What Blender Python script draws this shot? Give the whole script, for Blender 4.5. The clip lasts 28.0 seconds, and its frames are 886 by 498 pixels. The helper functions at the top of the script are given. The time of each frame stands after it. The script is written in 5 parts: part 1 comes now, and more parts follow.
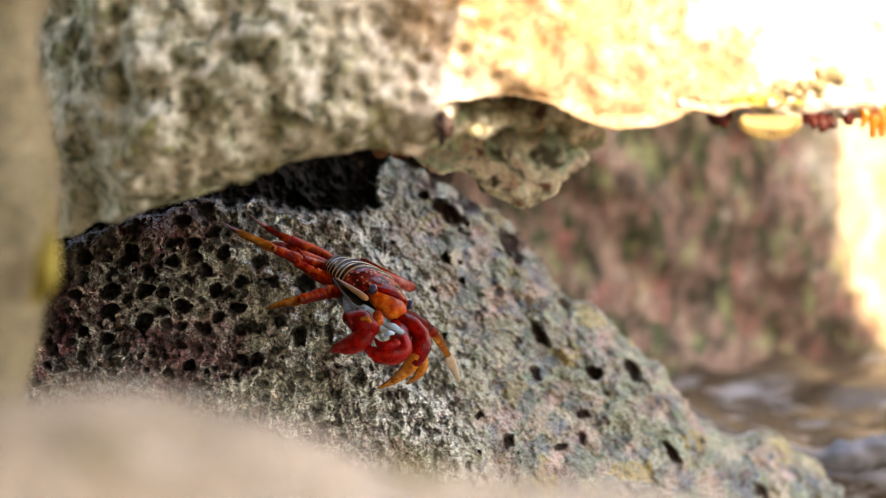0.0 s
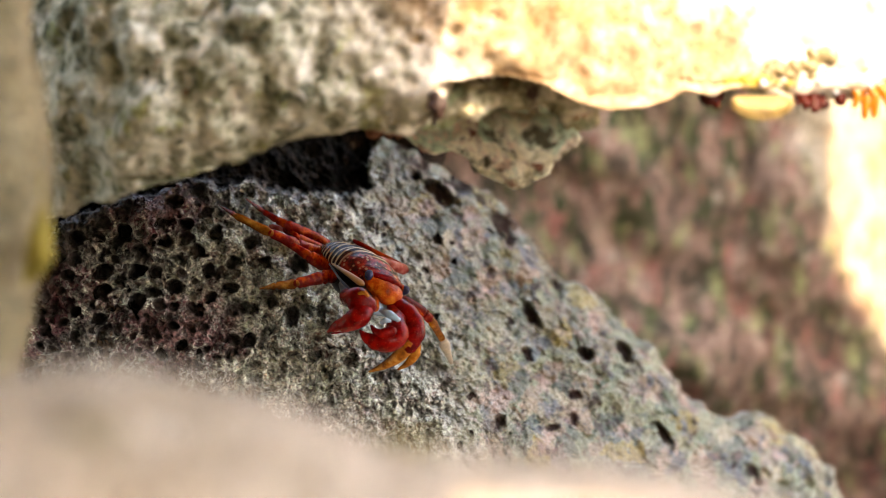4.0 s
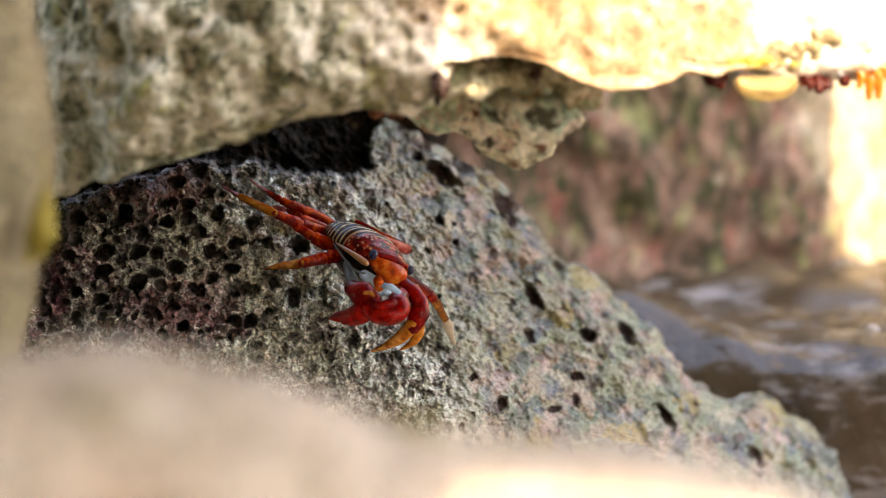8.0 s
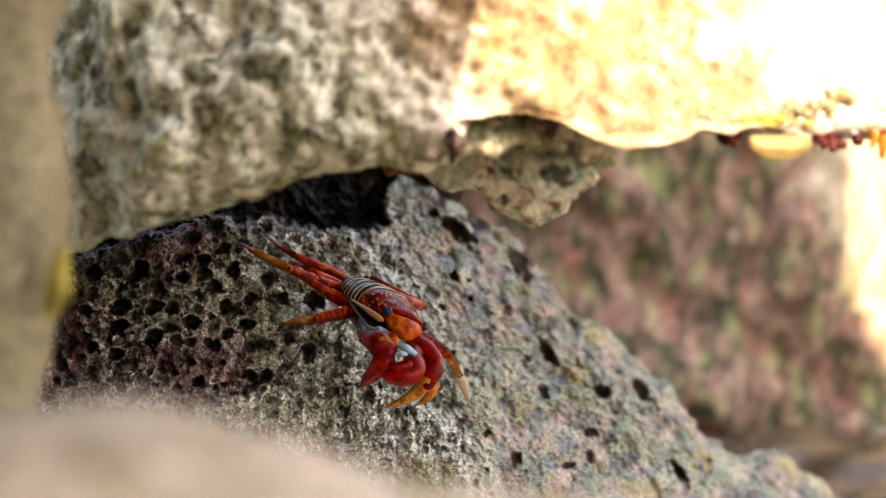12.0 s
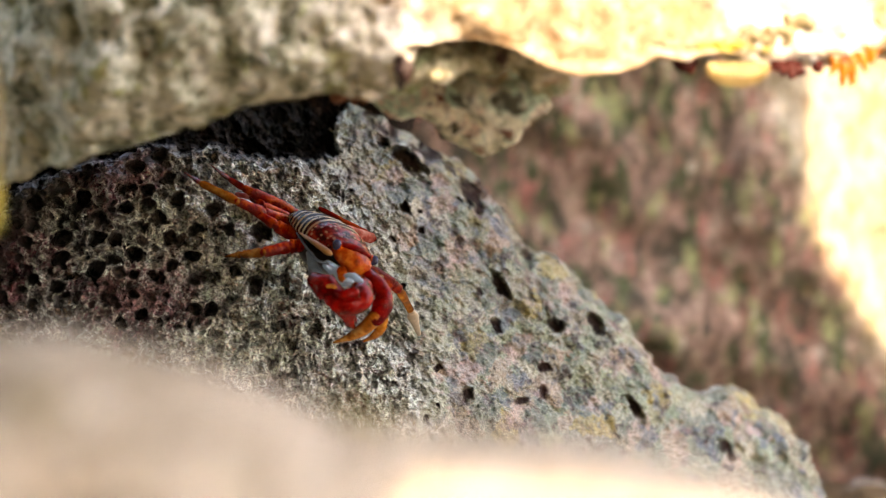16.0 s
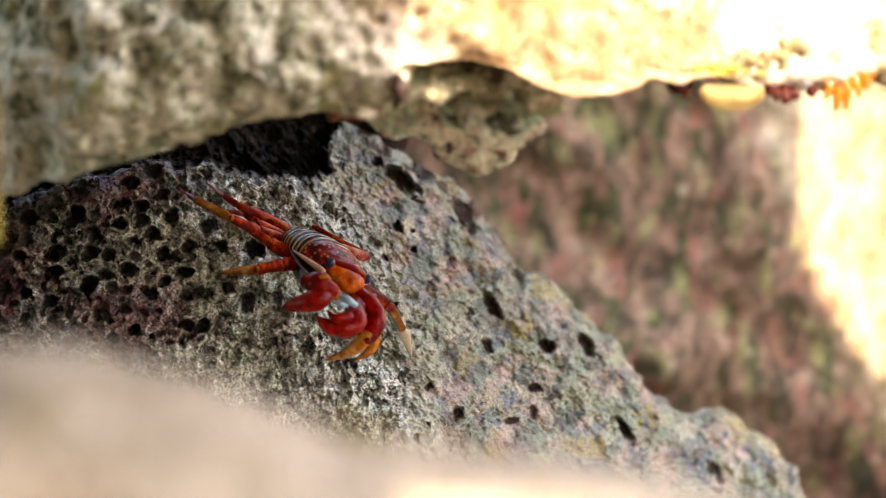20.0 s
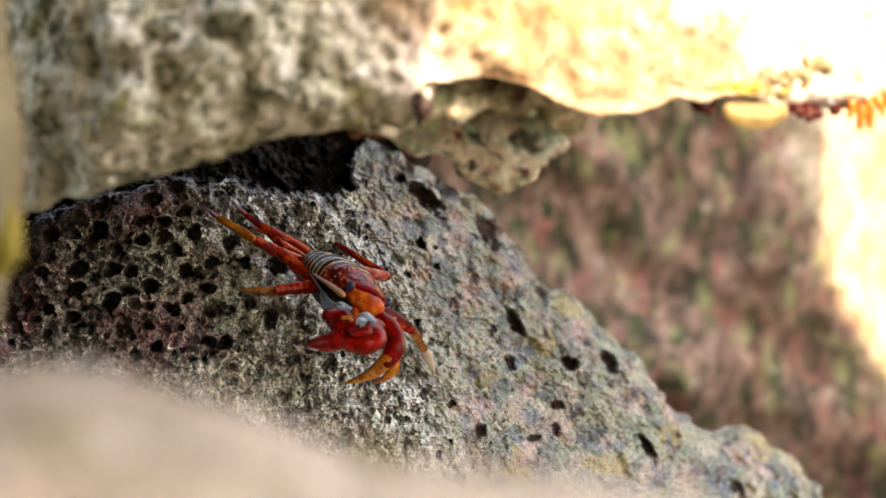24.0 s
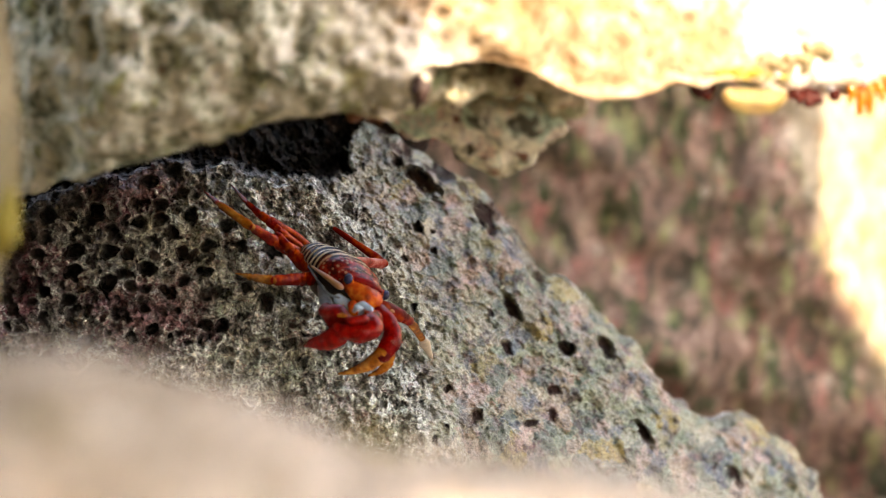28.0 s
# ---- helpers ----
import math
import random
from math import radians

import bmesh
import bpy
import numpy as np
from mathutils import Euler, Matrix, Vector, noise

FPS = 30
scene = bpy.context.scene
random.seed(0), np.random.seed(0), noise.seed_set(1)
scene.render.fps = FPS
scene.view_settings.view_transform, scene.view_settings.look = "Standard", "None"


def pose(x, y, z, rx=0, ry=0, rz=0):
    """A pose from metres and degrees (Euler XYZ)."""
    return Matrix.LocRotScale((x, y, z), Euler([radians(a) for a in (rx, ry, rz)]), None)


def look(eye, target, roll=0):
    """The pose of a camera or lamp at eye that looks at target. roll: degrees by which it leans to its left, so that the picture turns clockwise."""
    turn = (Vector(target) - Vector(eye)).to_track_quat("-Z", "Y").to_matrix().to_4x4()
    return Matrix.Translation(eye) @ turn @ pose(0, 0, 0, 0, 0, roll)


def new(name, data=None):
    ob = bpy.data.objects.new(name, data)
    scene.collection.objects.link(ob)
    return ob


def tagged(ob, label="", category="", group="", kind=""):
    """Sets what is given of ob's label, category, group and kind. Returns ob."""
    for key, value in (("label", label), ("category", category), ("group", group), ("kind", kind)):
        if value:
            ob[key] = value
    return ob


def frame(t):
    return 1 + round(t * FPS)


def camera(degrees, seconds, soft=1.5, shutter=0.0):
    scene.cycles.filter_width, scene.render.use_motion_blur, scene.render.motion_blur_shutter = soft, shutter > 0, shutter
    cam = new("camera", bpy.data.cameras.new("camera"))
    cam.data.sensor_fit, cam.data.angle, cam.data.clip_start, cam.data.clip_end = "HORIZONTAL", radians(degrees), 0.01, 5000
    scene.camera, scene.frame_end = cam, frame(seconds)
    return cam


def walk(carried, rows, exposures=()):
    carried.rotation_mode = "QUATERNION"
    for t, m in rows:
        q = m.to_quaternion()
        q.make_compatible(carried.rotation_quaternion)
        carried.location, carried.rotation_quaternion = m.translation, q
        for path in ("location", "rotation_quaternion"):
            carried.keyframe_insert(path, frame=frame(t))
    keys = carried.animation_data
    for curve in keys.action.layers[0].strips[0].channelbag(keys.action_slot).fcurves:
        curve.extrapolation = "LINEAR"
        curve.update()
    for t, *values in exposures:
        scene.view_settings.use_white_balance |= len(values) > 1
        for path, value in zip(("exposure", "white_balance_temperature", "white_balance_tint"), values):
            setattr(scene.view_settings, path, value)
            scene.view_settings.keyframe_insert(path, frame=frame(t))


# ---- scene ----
# One shot with a long lens, looking under an overhanging boulder by the sea. y runs away from the camera.
CAMERA_ROWS = [
    (0, 0.001, 0.0056, 0.0026, 90.133, 0.036, 0.129),
    (0.5, 0.0002, 0.008, -0.0004, 89.949, 0.298, 0.03),
    (1, -0.0003, 0.0048, 0.0012, 89.913, 0.179, 0.045),
    (1.5, -0.0005, -0.0008, -0.0001, 90.003, 0.023, -0.047),
    (2, -0.0018, 0.0007, -0.0012, 90.056, -0.08, 0.012),
    (2.5, 0.0004, 0.002, -0.0005, 90.008, -0.116, 0.05),
    (4.5, -0.0002, 0.0027, 0.0001, 89.926, 0.025, -0.012),
    (5, 0, 0, 0, 90, -0, 0),
    (5.5, -0.0013, -0.0015, -0.0008, 90.068, -0.05, -0.021),
    (6, -0.0005, -0.0023, -0.0012, 90.039, 0.009, -0.043),
    (6.5, 0.0005, -0.0026, -0.0013, 90.113, -0.075, -0.087),
    (7, -0.0003, 0.0004, -0.0014, 90.064, 0.081, -0.134),
    (7.5, -0.0002, 0.0044, -0.0015, 89.911, -0.131, -0.055),
    (8, -0.0025, 0.0091, -0.0005, 89.681, -0.117, -0.028),
    (8.5, -0.0033, 0.0072, -0.0008, 89.648, -0.12, 0.017),
    (9, -0.0026, 0.0038, 0.0006, 89.727, -0.093, 0.038),
    (9.5, -0.0008, 0.0027, -0.0008, 89.763, -0.099, 0.018),
    (10, -0.0014, 0.0054, -0.001, 89.757, -0.195, -0.05),
    (10.5, -0.003, 0.0043, -0.0005, 89.855, -0.207, 0.016),
    (11, -0.0042, 0.0028, 0.0001, 90.031, -0.17, 0.139),
    (11.5, -0.0031, -0.0007, 0.0012, 90.478, -0.318, 0.205),
    (13.5, 0.0027, 0.0031, 0.0008, 89.97, -0.312, 0.176),
    (14, 0.0036, 0.0006, 0.0011, 89.944, -0.345, 0.044),
    (14.5, 0.005, -0.0006, 0.0013, 89.873, -0.324, 0.027),
    (15, 0.0016, 0.0015, 0.0012, 89.745, -0.274, 0.057),
    (15.5, 0.0009, 0.0065, 0.0037, 89.654, -0.325, 0.122),
    (16, 0.0063, 0.0603, -0.0011, 89.526, -0.371, -0.299),
    (16.5, 0.001, 0.0693, 0.0035, 89.849, -0.827, -0.516),
    (17, 0.0036, 0.0559, 0.0015, 90.046, -1.069, -0.051),
    (17.5, 0.0017, 0.0572, 0.0008, 89.993, -1.263, -0.132),
    (18, 0.0014, 0.0549, 0.0002, 90.14, -1.32, -0.153),
    (18.5, 0.003, 0.0522, 0.0006, 90.168, -1.379, -0.104),
    (19, 0.0035, 0.0526, 0.0002, 90.045, -1.426, -0.149),
    (19.5, 0.0034, 0.0525, 0.0014, 89.887, -0.92, -0.328),
    (20, 0.0024, 0.053, -0.0021, 89.816, -1.089, -0.486),
    (20.5, -0.0009, 0.0526, 0.0021, 89.892, -1.405, -0.082),
    (22.5, 0.0033, 0.0616, 0.0013, 89.73, -1.206, 0.029),
    (23, 0.0037, 0.0604, -0.0009, 89.782, -1.291, -0.105),
    (23.5, 0.0032, 0.0595, -0.0003, 89.847, -1.104, -0.178),
    (24, 0.0035, 0.0555, 0.0006, 89.979, -1.233, -0.15),
    (24.5, 0.0033, 0.0546, -0.0001, 90.071, -1.565, -0.142),
    (25, 0.0028, 0.0586, 0.0002, 89.621, -1.453, -0.032),
    (25.5, 0.0026, 0.0646, 0.0006, 89.468, -1.339, 0.106),
    (26, 0.0025, 0.0678, 0.0051, 89.64, -1.447, 0.051),
    (26.5, 0.0055, 0.061, 0.0003, 90.144, -1.431, -0.115),
    (27, 0.004, 0.0643, 0, 90.055, -1.666, -0.395),
    (27.5, 0.0026, 0.0635, 0.0024, 89.723, -1.732, -0.315),
    (28, 0.0025, 0.0633, 0.0012, 89.75, -1.539, -0.209),
]
cam = camera(12, 28.0, soft=0.6)
cam.data.dof.use_dof = True
cam.data.dof.focus_distance = 2.457
cam.data.dof.aperture_fstop = 5.3
walk(cam, [(t, pose(*p)) for t, *p in CAMERA_ROWS], exposures=[(0, 3.18, 8600, 19), (28, 3.18, 8600, 19)])

# ---- light ----
SUN = Vector((0.5, -1.0, 1.0)).normalized()
world = bpy.data.worlds.new("sky")
scene.world = world
world.use_nodes = True
wn = world.node_tree.nodes
sky = wn.new("ShaderNodeTexSky")
sky.sky_type = "NISHITA"
sky.sun_disc = False
sky.sun_elevation = math.asin(SUN.z)
sky.sun_rotation = math.atan2(SUN.x, SUN.y)
wn["Background"].inputs["Strength"].default_value = 0.15
world.node_tree.links.new(sky.outputs[0], wn["Background"].inputs["Color"])
sun = new("sun", bpy.data.lights.new("sun", "SUN"))
sun.data.energy, sun.data.angle, sun.data.color = 1.35, radians(0.5), (1.0, 0.87, 0.67)
sun.matrix_world = look(SUN * 10, (0, 0, 0))


# ---- numbers ----
def lattice(ix, iy, iz, seed):
    h = (ix.astype(np.int64) * 374761393 + iy.astype(np.int64) * 668265263 + iz.astype(np.int64) * 2147483647 + seed * 974634533) & 0xFFFFFFFF
    h = ((h ^ (h >> 13)) * 1274126177) & 0xFFFFFFFF
    h = ((h ^ (h >> 16)) * 2246822519) & 0xFFFFFFFF
    return (h & 0xFFFFFF) / float(0xFFFFFF) * 2 - 1


def grain(x, y, z, size, seed=0):
    """Smooth noise, -1 to 1, with lumps of about that size in metres."""
    x, y, z = x / size, y / size, z / size
    ix, iy, iz = np.floor(x), np.floor(y), np.floor(z)
    fx, fy, fz = x - ix, y - iy, z - iz
    fx, fy, fz = (f * f * (3 - 2 * f) for f in (fx, fy, fz))
    total = 0
    for dx in (0, 1):
        for dy in (0, 1):
            for dz in (0, 1):
                w = (fx if dx else 1 - fx) * (fy if dy else 1 - fy) * (fz if dz else 1 - fz)
                total = total + w * lattice(ix + dx, iy + dy, iz + dz, seed)
    return total


def rough(x, y, z, size, octaves, seed=0, fall=0.5):
    total, amp = 0, 1.0
    for k in range(octaves):
        total = total + amp * grain(x, y, z, size / 2 ** k, seed + 17 * k)
        amp *= fall
    return total


def steps(stops):
    """Grid lines between stops: pairs of (place, spacing up to the next stop)."""
    lines = []
    for (a, gap), (b, _) in zip(stops[:-1], stops[1:]):
        n = max(1, round((b - a) / gap))
        lines += list(np.linspace(a, b, n, endpoint=False))
    return np.array(lines + [stops[-1][0]])


def rounded(points, per=6, seed=0, wobble=0.0):
    """A closed smooth line through a few corners (x, z)."""
    p = np.array(points, float)
    a, b, c, d = np.roll(p, 1, 0), p, np.roll(p, -1, 0), np.roll(p, -2, 0)
    out = []
    for t in np.arange(per) / per:
        out.append(0.5 * (2 * b + (c - a) * t + (2 * a - 5 * b + 4 * c - d) * t * t + (3 * b - a - 3 * c + d) * t ** 3))
    line = np.stack(out, 1).reshape(-1, 2)
    if wobble:
        x, z = line[:, 0], line[:, 1]
        line = line + wobble * np.stack([rough(x, z, x * 0, 0.02, 3, seed), rough(x, z, x * 0, 0.02, 3, seed + 5)], 1)
    return line


def inside(line, x, z):
    """Distance to the closed line, positive inside."""
    a, b = line, np.roll(line, -1, 0)
    best, cross = np.full(x.shape, 1e9), np.zeros(x.shape, bool)
    for (ax, az), (bx, bz) in zip(a, b):
        ex, ez = bx - ax, bz - az
        t = np.clip(((x - ax) * ex + (z - az) * ez) / (ex * ex + ez * ez + 1e-18), 0, 1)
        best = np.minimum(best, (x - ax - t * ex) ** 2 + (z - az - t * ez) ** 2)
        hit = ((az > z) != (bz > z)) & (x < ex * (z - az) / (ez + 1e-18) + ax)
        cross ^= hit
    return np.where(cross, 1, -1) * np.sqrt(best)


def spread(lines, few):
    """Weights that carry values on few lines over to all lines."""
    w = np.zeros((len(lines), len(few)))
    k = np.clip(np.searchsorted(few, lines, side="right") - 1, 0, len(few) - 2)
    f = (lines - few[k]) / (few[k + 1] - few[k])
    w[np.arange(len(lines)), k] = 1 - f
    w[np.arange(len(lines)), k + 1] = f
    return w


def mesh_from(name, verts, quads, material, tris=None):
    me = bpy.data.meshes.new(name)
    me.vertices.add(len(verts))
    me.vertices.foreach_set("co", np.asarray(verts, np.float32).ravel())
    quads = np.asarray(quads, np.int32)
    me.loops.add(quads.size)
    me.loops.foreach_set("vertex_index", quads.ravel())
    me.polygons.add(len(quads))
    me.polygons.foreach_set("loop_start", np.arange(0, quads.size, 4, dtype=np.int32))
    me.polygons.foreach_set("use_smooth", np.ones(len(quads), bool))
    me.update(calc_edges=True)
    me.validate()
    me.materials.append(material)
    return me


def boulder(name, outline, front, edge, rim, back, xs, zs, relief, material, per=6, wobble=0.0, seed=1, straight=0.15, jitter=0.0, drop=0.0):
    """A solid boulder: its face towards -y is y = front(x, z) with a relief, rounded over a rim towards the outline, closed behind."""
    line = rounded(outline, per, seed, wobble)
    fx, fz = np.append(xs[:-1:4], xs[-1]), np.append(zs[:-1:4], zs[-1])
    gx, gz = np.meshgrid(fx, fz, indexing="ij")
    sd = spread(xs, fx) @ inside(line, gx, gz) @ spread(zs, fz).T
    x, z = np.meshgrid(xs, zs, indexing="ij")
    dx, dz = np.gradient(sd, xs, zs)
    out = sd < 0
    size = np.maximum(np.hypot(dx, dz), 0.3)
    x = np.where(out, x - dx / size * sd, x)
    z = np.where(out, z - dz / size * sd, z)
    sdp = np.maximum(sd, 0)
    q = np.clip(sdp / rim, 0, 1)
    y = front(x, z) + edge * (1 - np.sqrt(1 - (1 - q) ** 2))
    lift, marks = relief(x, y, z, xs, zs)
    y = y - lift * np.clip(sdp / 0.004, 0.5, 1)
    frill = 0.3 * wobble + 1.2 * jitter
    if frill:
        push = frill * (1 - q) * 2.2 * rough(x, y, z, 0.012, 4, seed + 71, 0.6)
        x, z = x + dx / size * push, z + dz / size * push
    if jitter:
        free = np.clip(sdp / 0.01, 0, 1) * jitter
        x = x + free * rough(x, y, z, 0.005, 2, seed + 91)
        z = z + free * rough(x, y, z, 0.005, 2, seed + 95)
    use = (~out[:-1, :-1]) | (~out[1:, :-1]) | (~out[:-1, 1:]) | (~out[1:, 1:])
    n = len(zs)
    index = np.arange(x.size).reshape(x.shape)
    quads = np.stack([index[:-1, :-1], index[1:, :-1], index[1:, 1:], index[:-1, 1:]], -1)[use]
    keep = np.zeros(x.size, bool)
    keep[quads.ravel()] = True
    remap = np.cumsum(keep) - 1
    verts = np.stack([x.ravel(), y.ravel(), z.ravel()], 1)[keep]
    quads = remap[quads]
    # the closed back
    cx, cz = line.mean(0)
    rings, base = [], len(verts)
    m = len(line)
    for k, (s, far) in enumerate(((1.0, 0), (1.0, 0.3 * straight), (0.995, 0.65 * straight), (0.97, straight), (0.85, straight + 0.5 * (1 - straight)), (0.65, straight + 0.75 * (1 - straight)), (0.4, 0.92), (0.15, 0.98), (0.02, 1))):
        px, pz = cx + (line[:, 0] - cx) * s, cz + (line[:, 1] - cz) * s - drop * back * far
        py = front(line[:, 0], line[:, 1]) + edge + back * far + 0.1 * back * rough(px, px * 0, pz, 0.15, 2, seed + 3) * (k > 0)
        rings.append(np.stack([px, py, pz], 1))
    verts = np.concatenate([verts] + rings)
    bq = []
    for k in range(len(rings) - 1):
        i = np.arange(m)
        j = (i + 1) % m
        a, b = base + k * m, base + (k + 1) * m
        bq.append(np.stack([a + i, a + j, b + j, b + i], 1))
    quads = np.concatenate([quads] + bq)
    me = mesh_from(name, verts, quads, material)
    if marks is not None:
        for title, values in marks.items():
            full = np.concatenate([values.ravel()[keep], np.zeros(len(verts) - int(keep.sum()))])
            me.attributes.new(title, "FLOAT", "POINT").data.foreach_set("value", full.astype(np.float32))
    return new(name, me)


def dent(lift, rim, film_shade, xs, zs, x, z, holes, bend, warp, dark=1.0, soft=0.14):
    """Press oval holes (x, z, long half, short half, tilt in degrees, depth) into a lift, with a thin raised crust round each."""
    for hx, hz, r, k, tilt, d in holes:
        i0, i1 = np.searchsorted(xs, (hx - 1.7 * r, hx + 1.7 * r))
        j0, j1 = np.searchsorted(zs, (hz - 1.7 * r, hz + 1.7 * r))
        if i1 - i0 < 2 or j1 - j0 < 2:
            continue
        s = np.s_[i0:i1, j0:j1]
        c, sn = math.cos(radians(tilt)), -math.sin(radians(tilt))
        u, v = x[s] - hx + 0.36 * k * warp[s], z[s] - hz - 0.36 * k * bend[s]
        q = np.hypot((u * c + v * sn) / r, (v * c - u * sn) / k) * (1 + 0.2 * bend[s])
        lift[s] = np.where(q < 1, np.minimum(lift[s], lift[s] * 0.2 - d * np.clip(1 - q * q, 0, 1) ** 0.5), lift[s])
        ring = np.exp(-((q - 1.06) / 0.1) ** 2)
        lift[s] += 0.22 * k * ring * np.clip(0.5 + bend[s], 0, 1.2)
        rim[s] = np.maximum(rim[s] * (q > 0.97), ring * np.clip(0.25 + 1.6 * bend[s], 0, 1))
        # hole interiors darkened in colour: dark lining and painted shade together
        film_shade[s] = np.maximum(film_shade[s], np.clip((1.0 - q) / soft, 0, 1) * dark)


def cells(u, v, size, seed):
    """Worley cells: the nearest two distances in cell sizes, and a number 0 to 1 for each cell."""
    u, v = u / size, v / size
    iu, iv = np.floor(u), np.floor(v)
    f1, f2, pick = np.full(u.shape, 9.0), np.full(u.shape, 9.0), np.zeros(u.shape)
    for du in (-1, 0, 1):
        for dv in (-1, 0, 1):
            a, b = iu + du, iv + dv
            d = np.hypot(a + 0.5 + 0.42 * lattice(a, b, a * 0, seed) - u, b + 0.5 + 0.42 * lattice(a, b, a * 0, seed + 1) - v)
            near = d < f1
            f2 = np.where(near, f1, np.minimum(f2, d))
            pick = np.where(near, 0.5 + 0.5 * lattice(a, b, a * 0, seed + 2), pick)
            f1 = np.where(near, d, f1)
    return f1, f2, pick


# ---- materials ----
def base(name, **values):
    m = bpy.data.materials.new(name)
    m.use_nodes = True
    p = m.node_tree.nodes["Principled BSDF"]
    for k, v in values.items():
        p.inputs[k.replace("_", " ")].default_value = v
    return m, m.node_tree, p


def node(nt, kind, links=(), **values):
    n = nt.nodes.new(kind)
    for k, v in values.items():
        if k in n.inputs:
            n.inputs[k].default_value = v
        else:
            setattr(n, k, v)
    for socket, source in links:
        nt.links.new(source, n.inputs[socket])
    return n


def ramp(nt, source, stops):
    n = nt.nodes.new("ShaderNodeValToRGB")
    while len(n.color_ramp.elements) < len(stops):
        n.color_ramp.elements.new(0.5)
    for e, (at, colour) in zip(n.color_ramp.elements, stops):
        e.position = at
        e.color = (*colour, 1) if len(colour) == 3 else (colour[0],) * 3 + (1,)
    nt.links.new(source, n.inputs["Fac"])
    return n.outputs["Color"]


def blend(nt, fac, a, b, kind="MIX"):
    n = nt.nodes.new("ShaderNodeMix")
    n.data_type, n.blend_type = "RGBA", kind
    for socket, v in ((n.inputs["Factor"], fac), (n.inputs[6], a), (n.inputs[7], b)):
        if hasattr(v, "is_linked"):
            nt.links.new(v, socket)
        else:
            socket.default_value = v if not isinstance(v, tuple) else ((*v, 1) if len(v) == 3 else v)
    return n.outputs[2]


def cloud(nt, at, scale, detail=4, roughness=0.6, stretch=None, shift=0.0):
    n = node(nt, "ShaderNodeMapping", [("Vector", at)], Location=(shift, shift * 0.7, -shift), Scale=stretch or (1, 1, 1))
    return node(nt, "ShaderNodeTexNoise", [("Vector", n.outputs[0])], Scale=scale, Detail=detail, Roughness=roughness).outputs["Fac"]


def stone(name, tones, patch, grain_scale, bumps=0.5, patches=(), soften=0.07, rough_at=0.85, stretch=None, wet=0.0, zone=None, spec=0.5, tooth=0.68, speckle=1.0, foot=None):
    """Weathered rock. tones: ramp of the ground colours; patches: (colour, scale, threshold, shift) of growth on it."""
    m, nt, p = base(name, Roughness=rough_at)
    p.inputs["Specular IOR Level"].default_value = spec
    at = node(nt, "ShaderNodeTexCoord").outputs["Object"]
    broad = cloud(nt, at, patch, 6, tooth, stretch)
    fine = cloud(nt, at, grain_scale, 5, 0.7, stretch, 3.1)
    mix = node(nt, "ShaderNodeMix", [("A", broad), ("B", fine)], Factor=0.38)
    colour = ramp(nt, mix.outputs[0], tones)
    for k, (tone, scale, edge_at, shift) in enumerate(patches):
        mask = ramp(nt, cloud(nt, at, scale, 5, tooth - 0.03, stretch, shift), [(edge_at, (0,)), (edge_at + soften, (1,))])
        colour = blend(nt, mask, colour, tone)
    if zone:
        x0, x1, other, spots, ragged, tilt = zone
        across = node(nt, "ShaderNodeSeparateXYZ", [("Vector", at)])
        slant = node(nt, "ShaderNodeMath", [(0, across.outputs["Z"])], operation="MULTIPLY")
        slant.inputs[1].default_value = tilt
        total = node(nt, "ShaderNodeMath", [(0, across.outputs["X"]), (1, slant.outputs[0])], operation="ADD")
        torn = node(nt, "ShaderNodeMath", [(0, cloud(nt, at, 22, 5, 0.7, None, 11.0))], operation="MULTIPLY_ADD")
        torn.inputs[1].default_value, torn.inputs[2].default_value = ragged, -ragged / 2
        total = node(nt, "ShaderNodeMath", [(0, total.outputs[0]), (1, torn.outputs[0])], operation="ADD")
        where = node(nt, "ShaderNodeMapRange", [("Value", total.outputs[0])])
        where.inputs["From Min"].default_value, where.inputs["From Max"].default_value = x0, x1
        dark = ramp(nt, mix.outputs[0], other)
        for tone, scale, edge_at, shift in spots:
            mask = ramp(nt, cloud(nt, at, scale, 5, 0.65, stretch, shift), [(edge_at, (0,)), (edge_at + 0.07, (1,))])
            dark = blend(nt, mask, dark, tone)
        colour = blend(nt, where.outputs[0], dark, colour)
    speck = ramp(nt, cloud(nt, at, grain_scale * 3.2, 3, 0.7, None, 7.7), [(0.38, (0.3,)), (0.5, (0.95,)), (0.6, (1.75, 1.72, 1.64))])
    speck = blend(nt, speckle, (1.0, 1.0, 1.0), speck)
    colour = blend(nt, 1.0, colour, speck, "MULTIPLY")
    # wet foot of the rock, with the shadow by the water painted in
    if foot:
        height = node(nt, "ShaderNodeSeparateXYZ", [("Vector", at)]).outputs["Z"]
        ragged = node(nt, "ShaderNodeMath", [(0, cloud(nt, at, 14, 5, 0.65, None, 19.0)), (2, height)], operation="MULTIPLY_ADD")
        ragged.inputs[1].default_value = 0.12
        foot_shade = node(nt, "ShaderNodeMapRange", [("Value", ragged.outputs[0])])
        foot_shade.inputs["From Min"].default_value, foot_shade.inputs["From Max"].default_value = foot[1] + 0.06, foot[0] + 0.06
        colour = blend(nt, foot_shade.outputs[0], colour, blend(nt, 1.0, colour, (0.5, 0.42, 0.38), "MULTIPLY"))
    nt.links.new(colour, p.inputs["Base Color"])
    if wet:
        nt.links.new(ramp(nt, broad, [(0.35, (wet,)), (0.65, (rough_at,))]), p.inputs["Roughness"])
    relief = cloud(nt, at, grain_scale * 1.6, 6, 0.75, None, 1.3)
    bump = node(nt, "ShaderNodeBump", [("Height", relief)], Strength=bumps, Distance=0.0025)
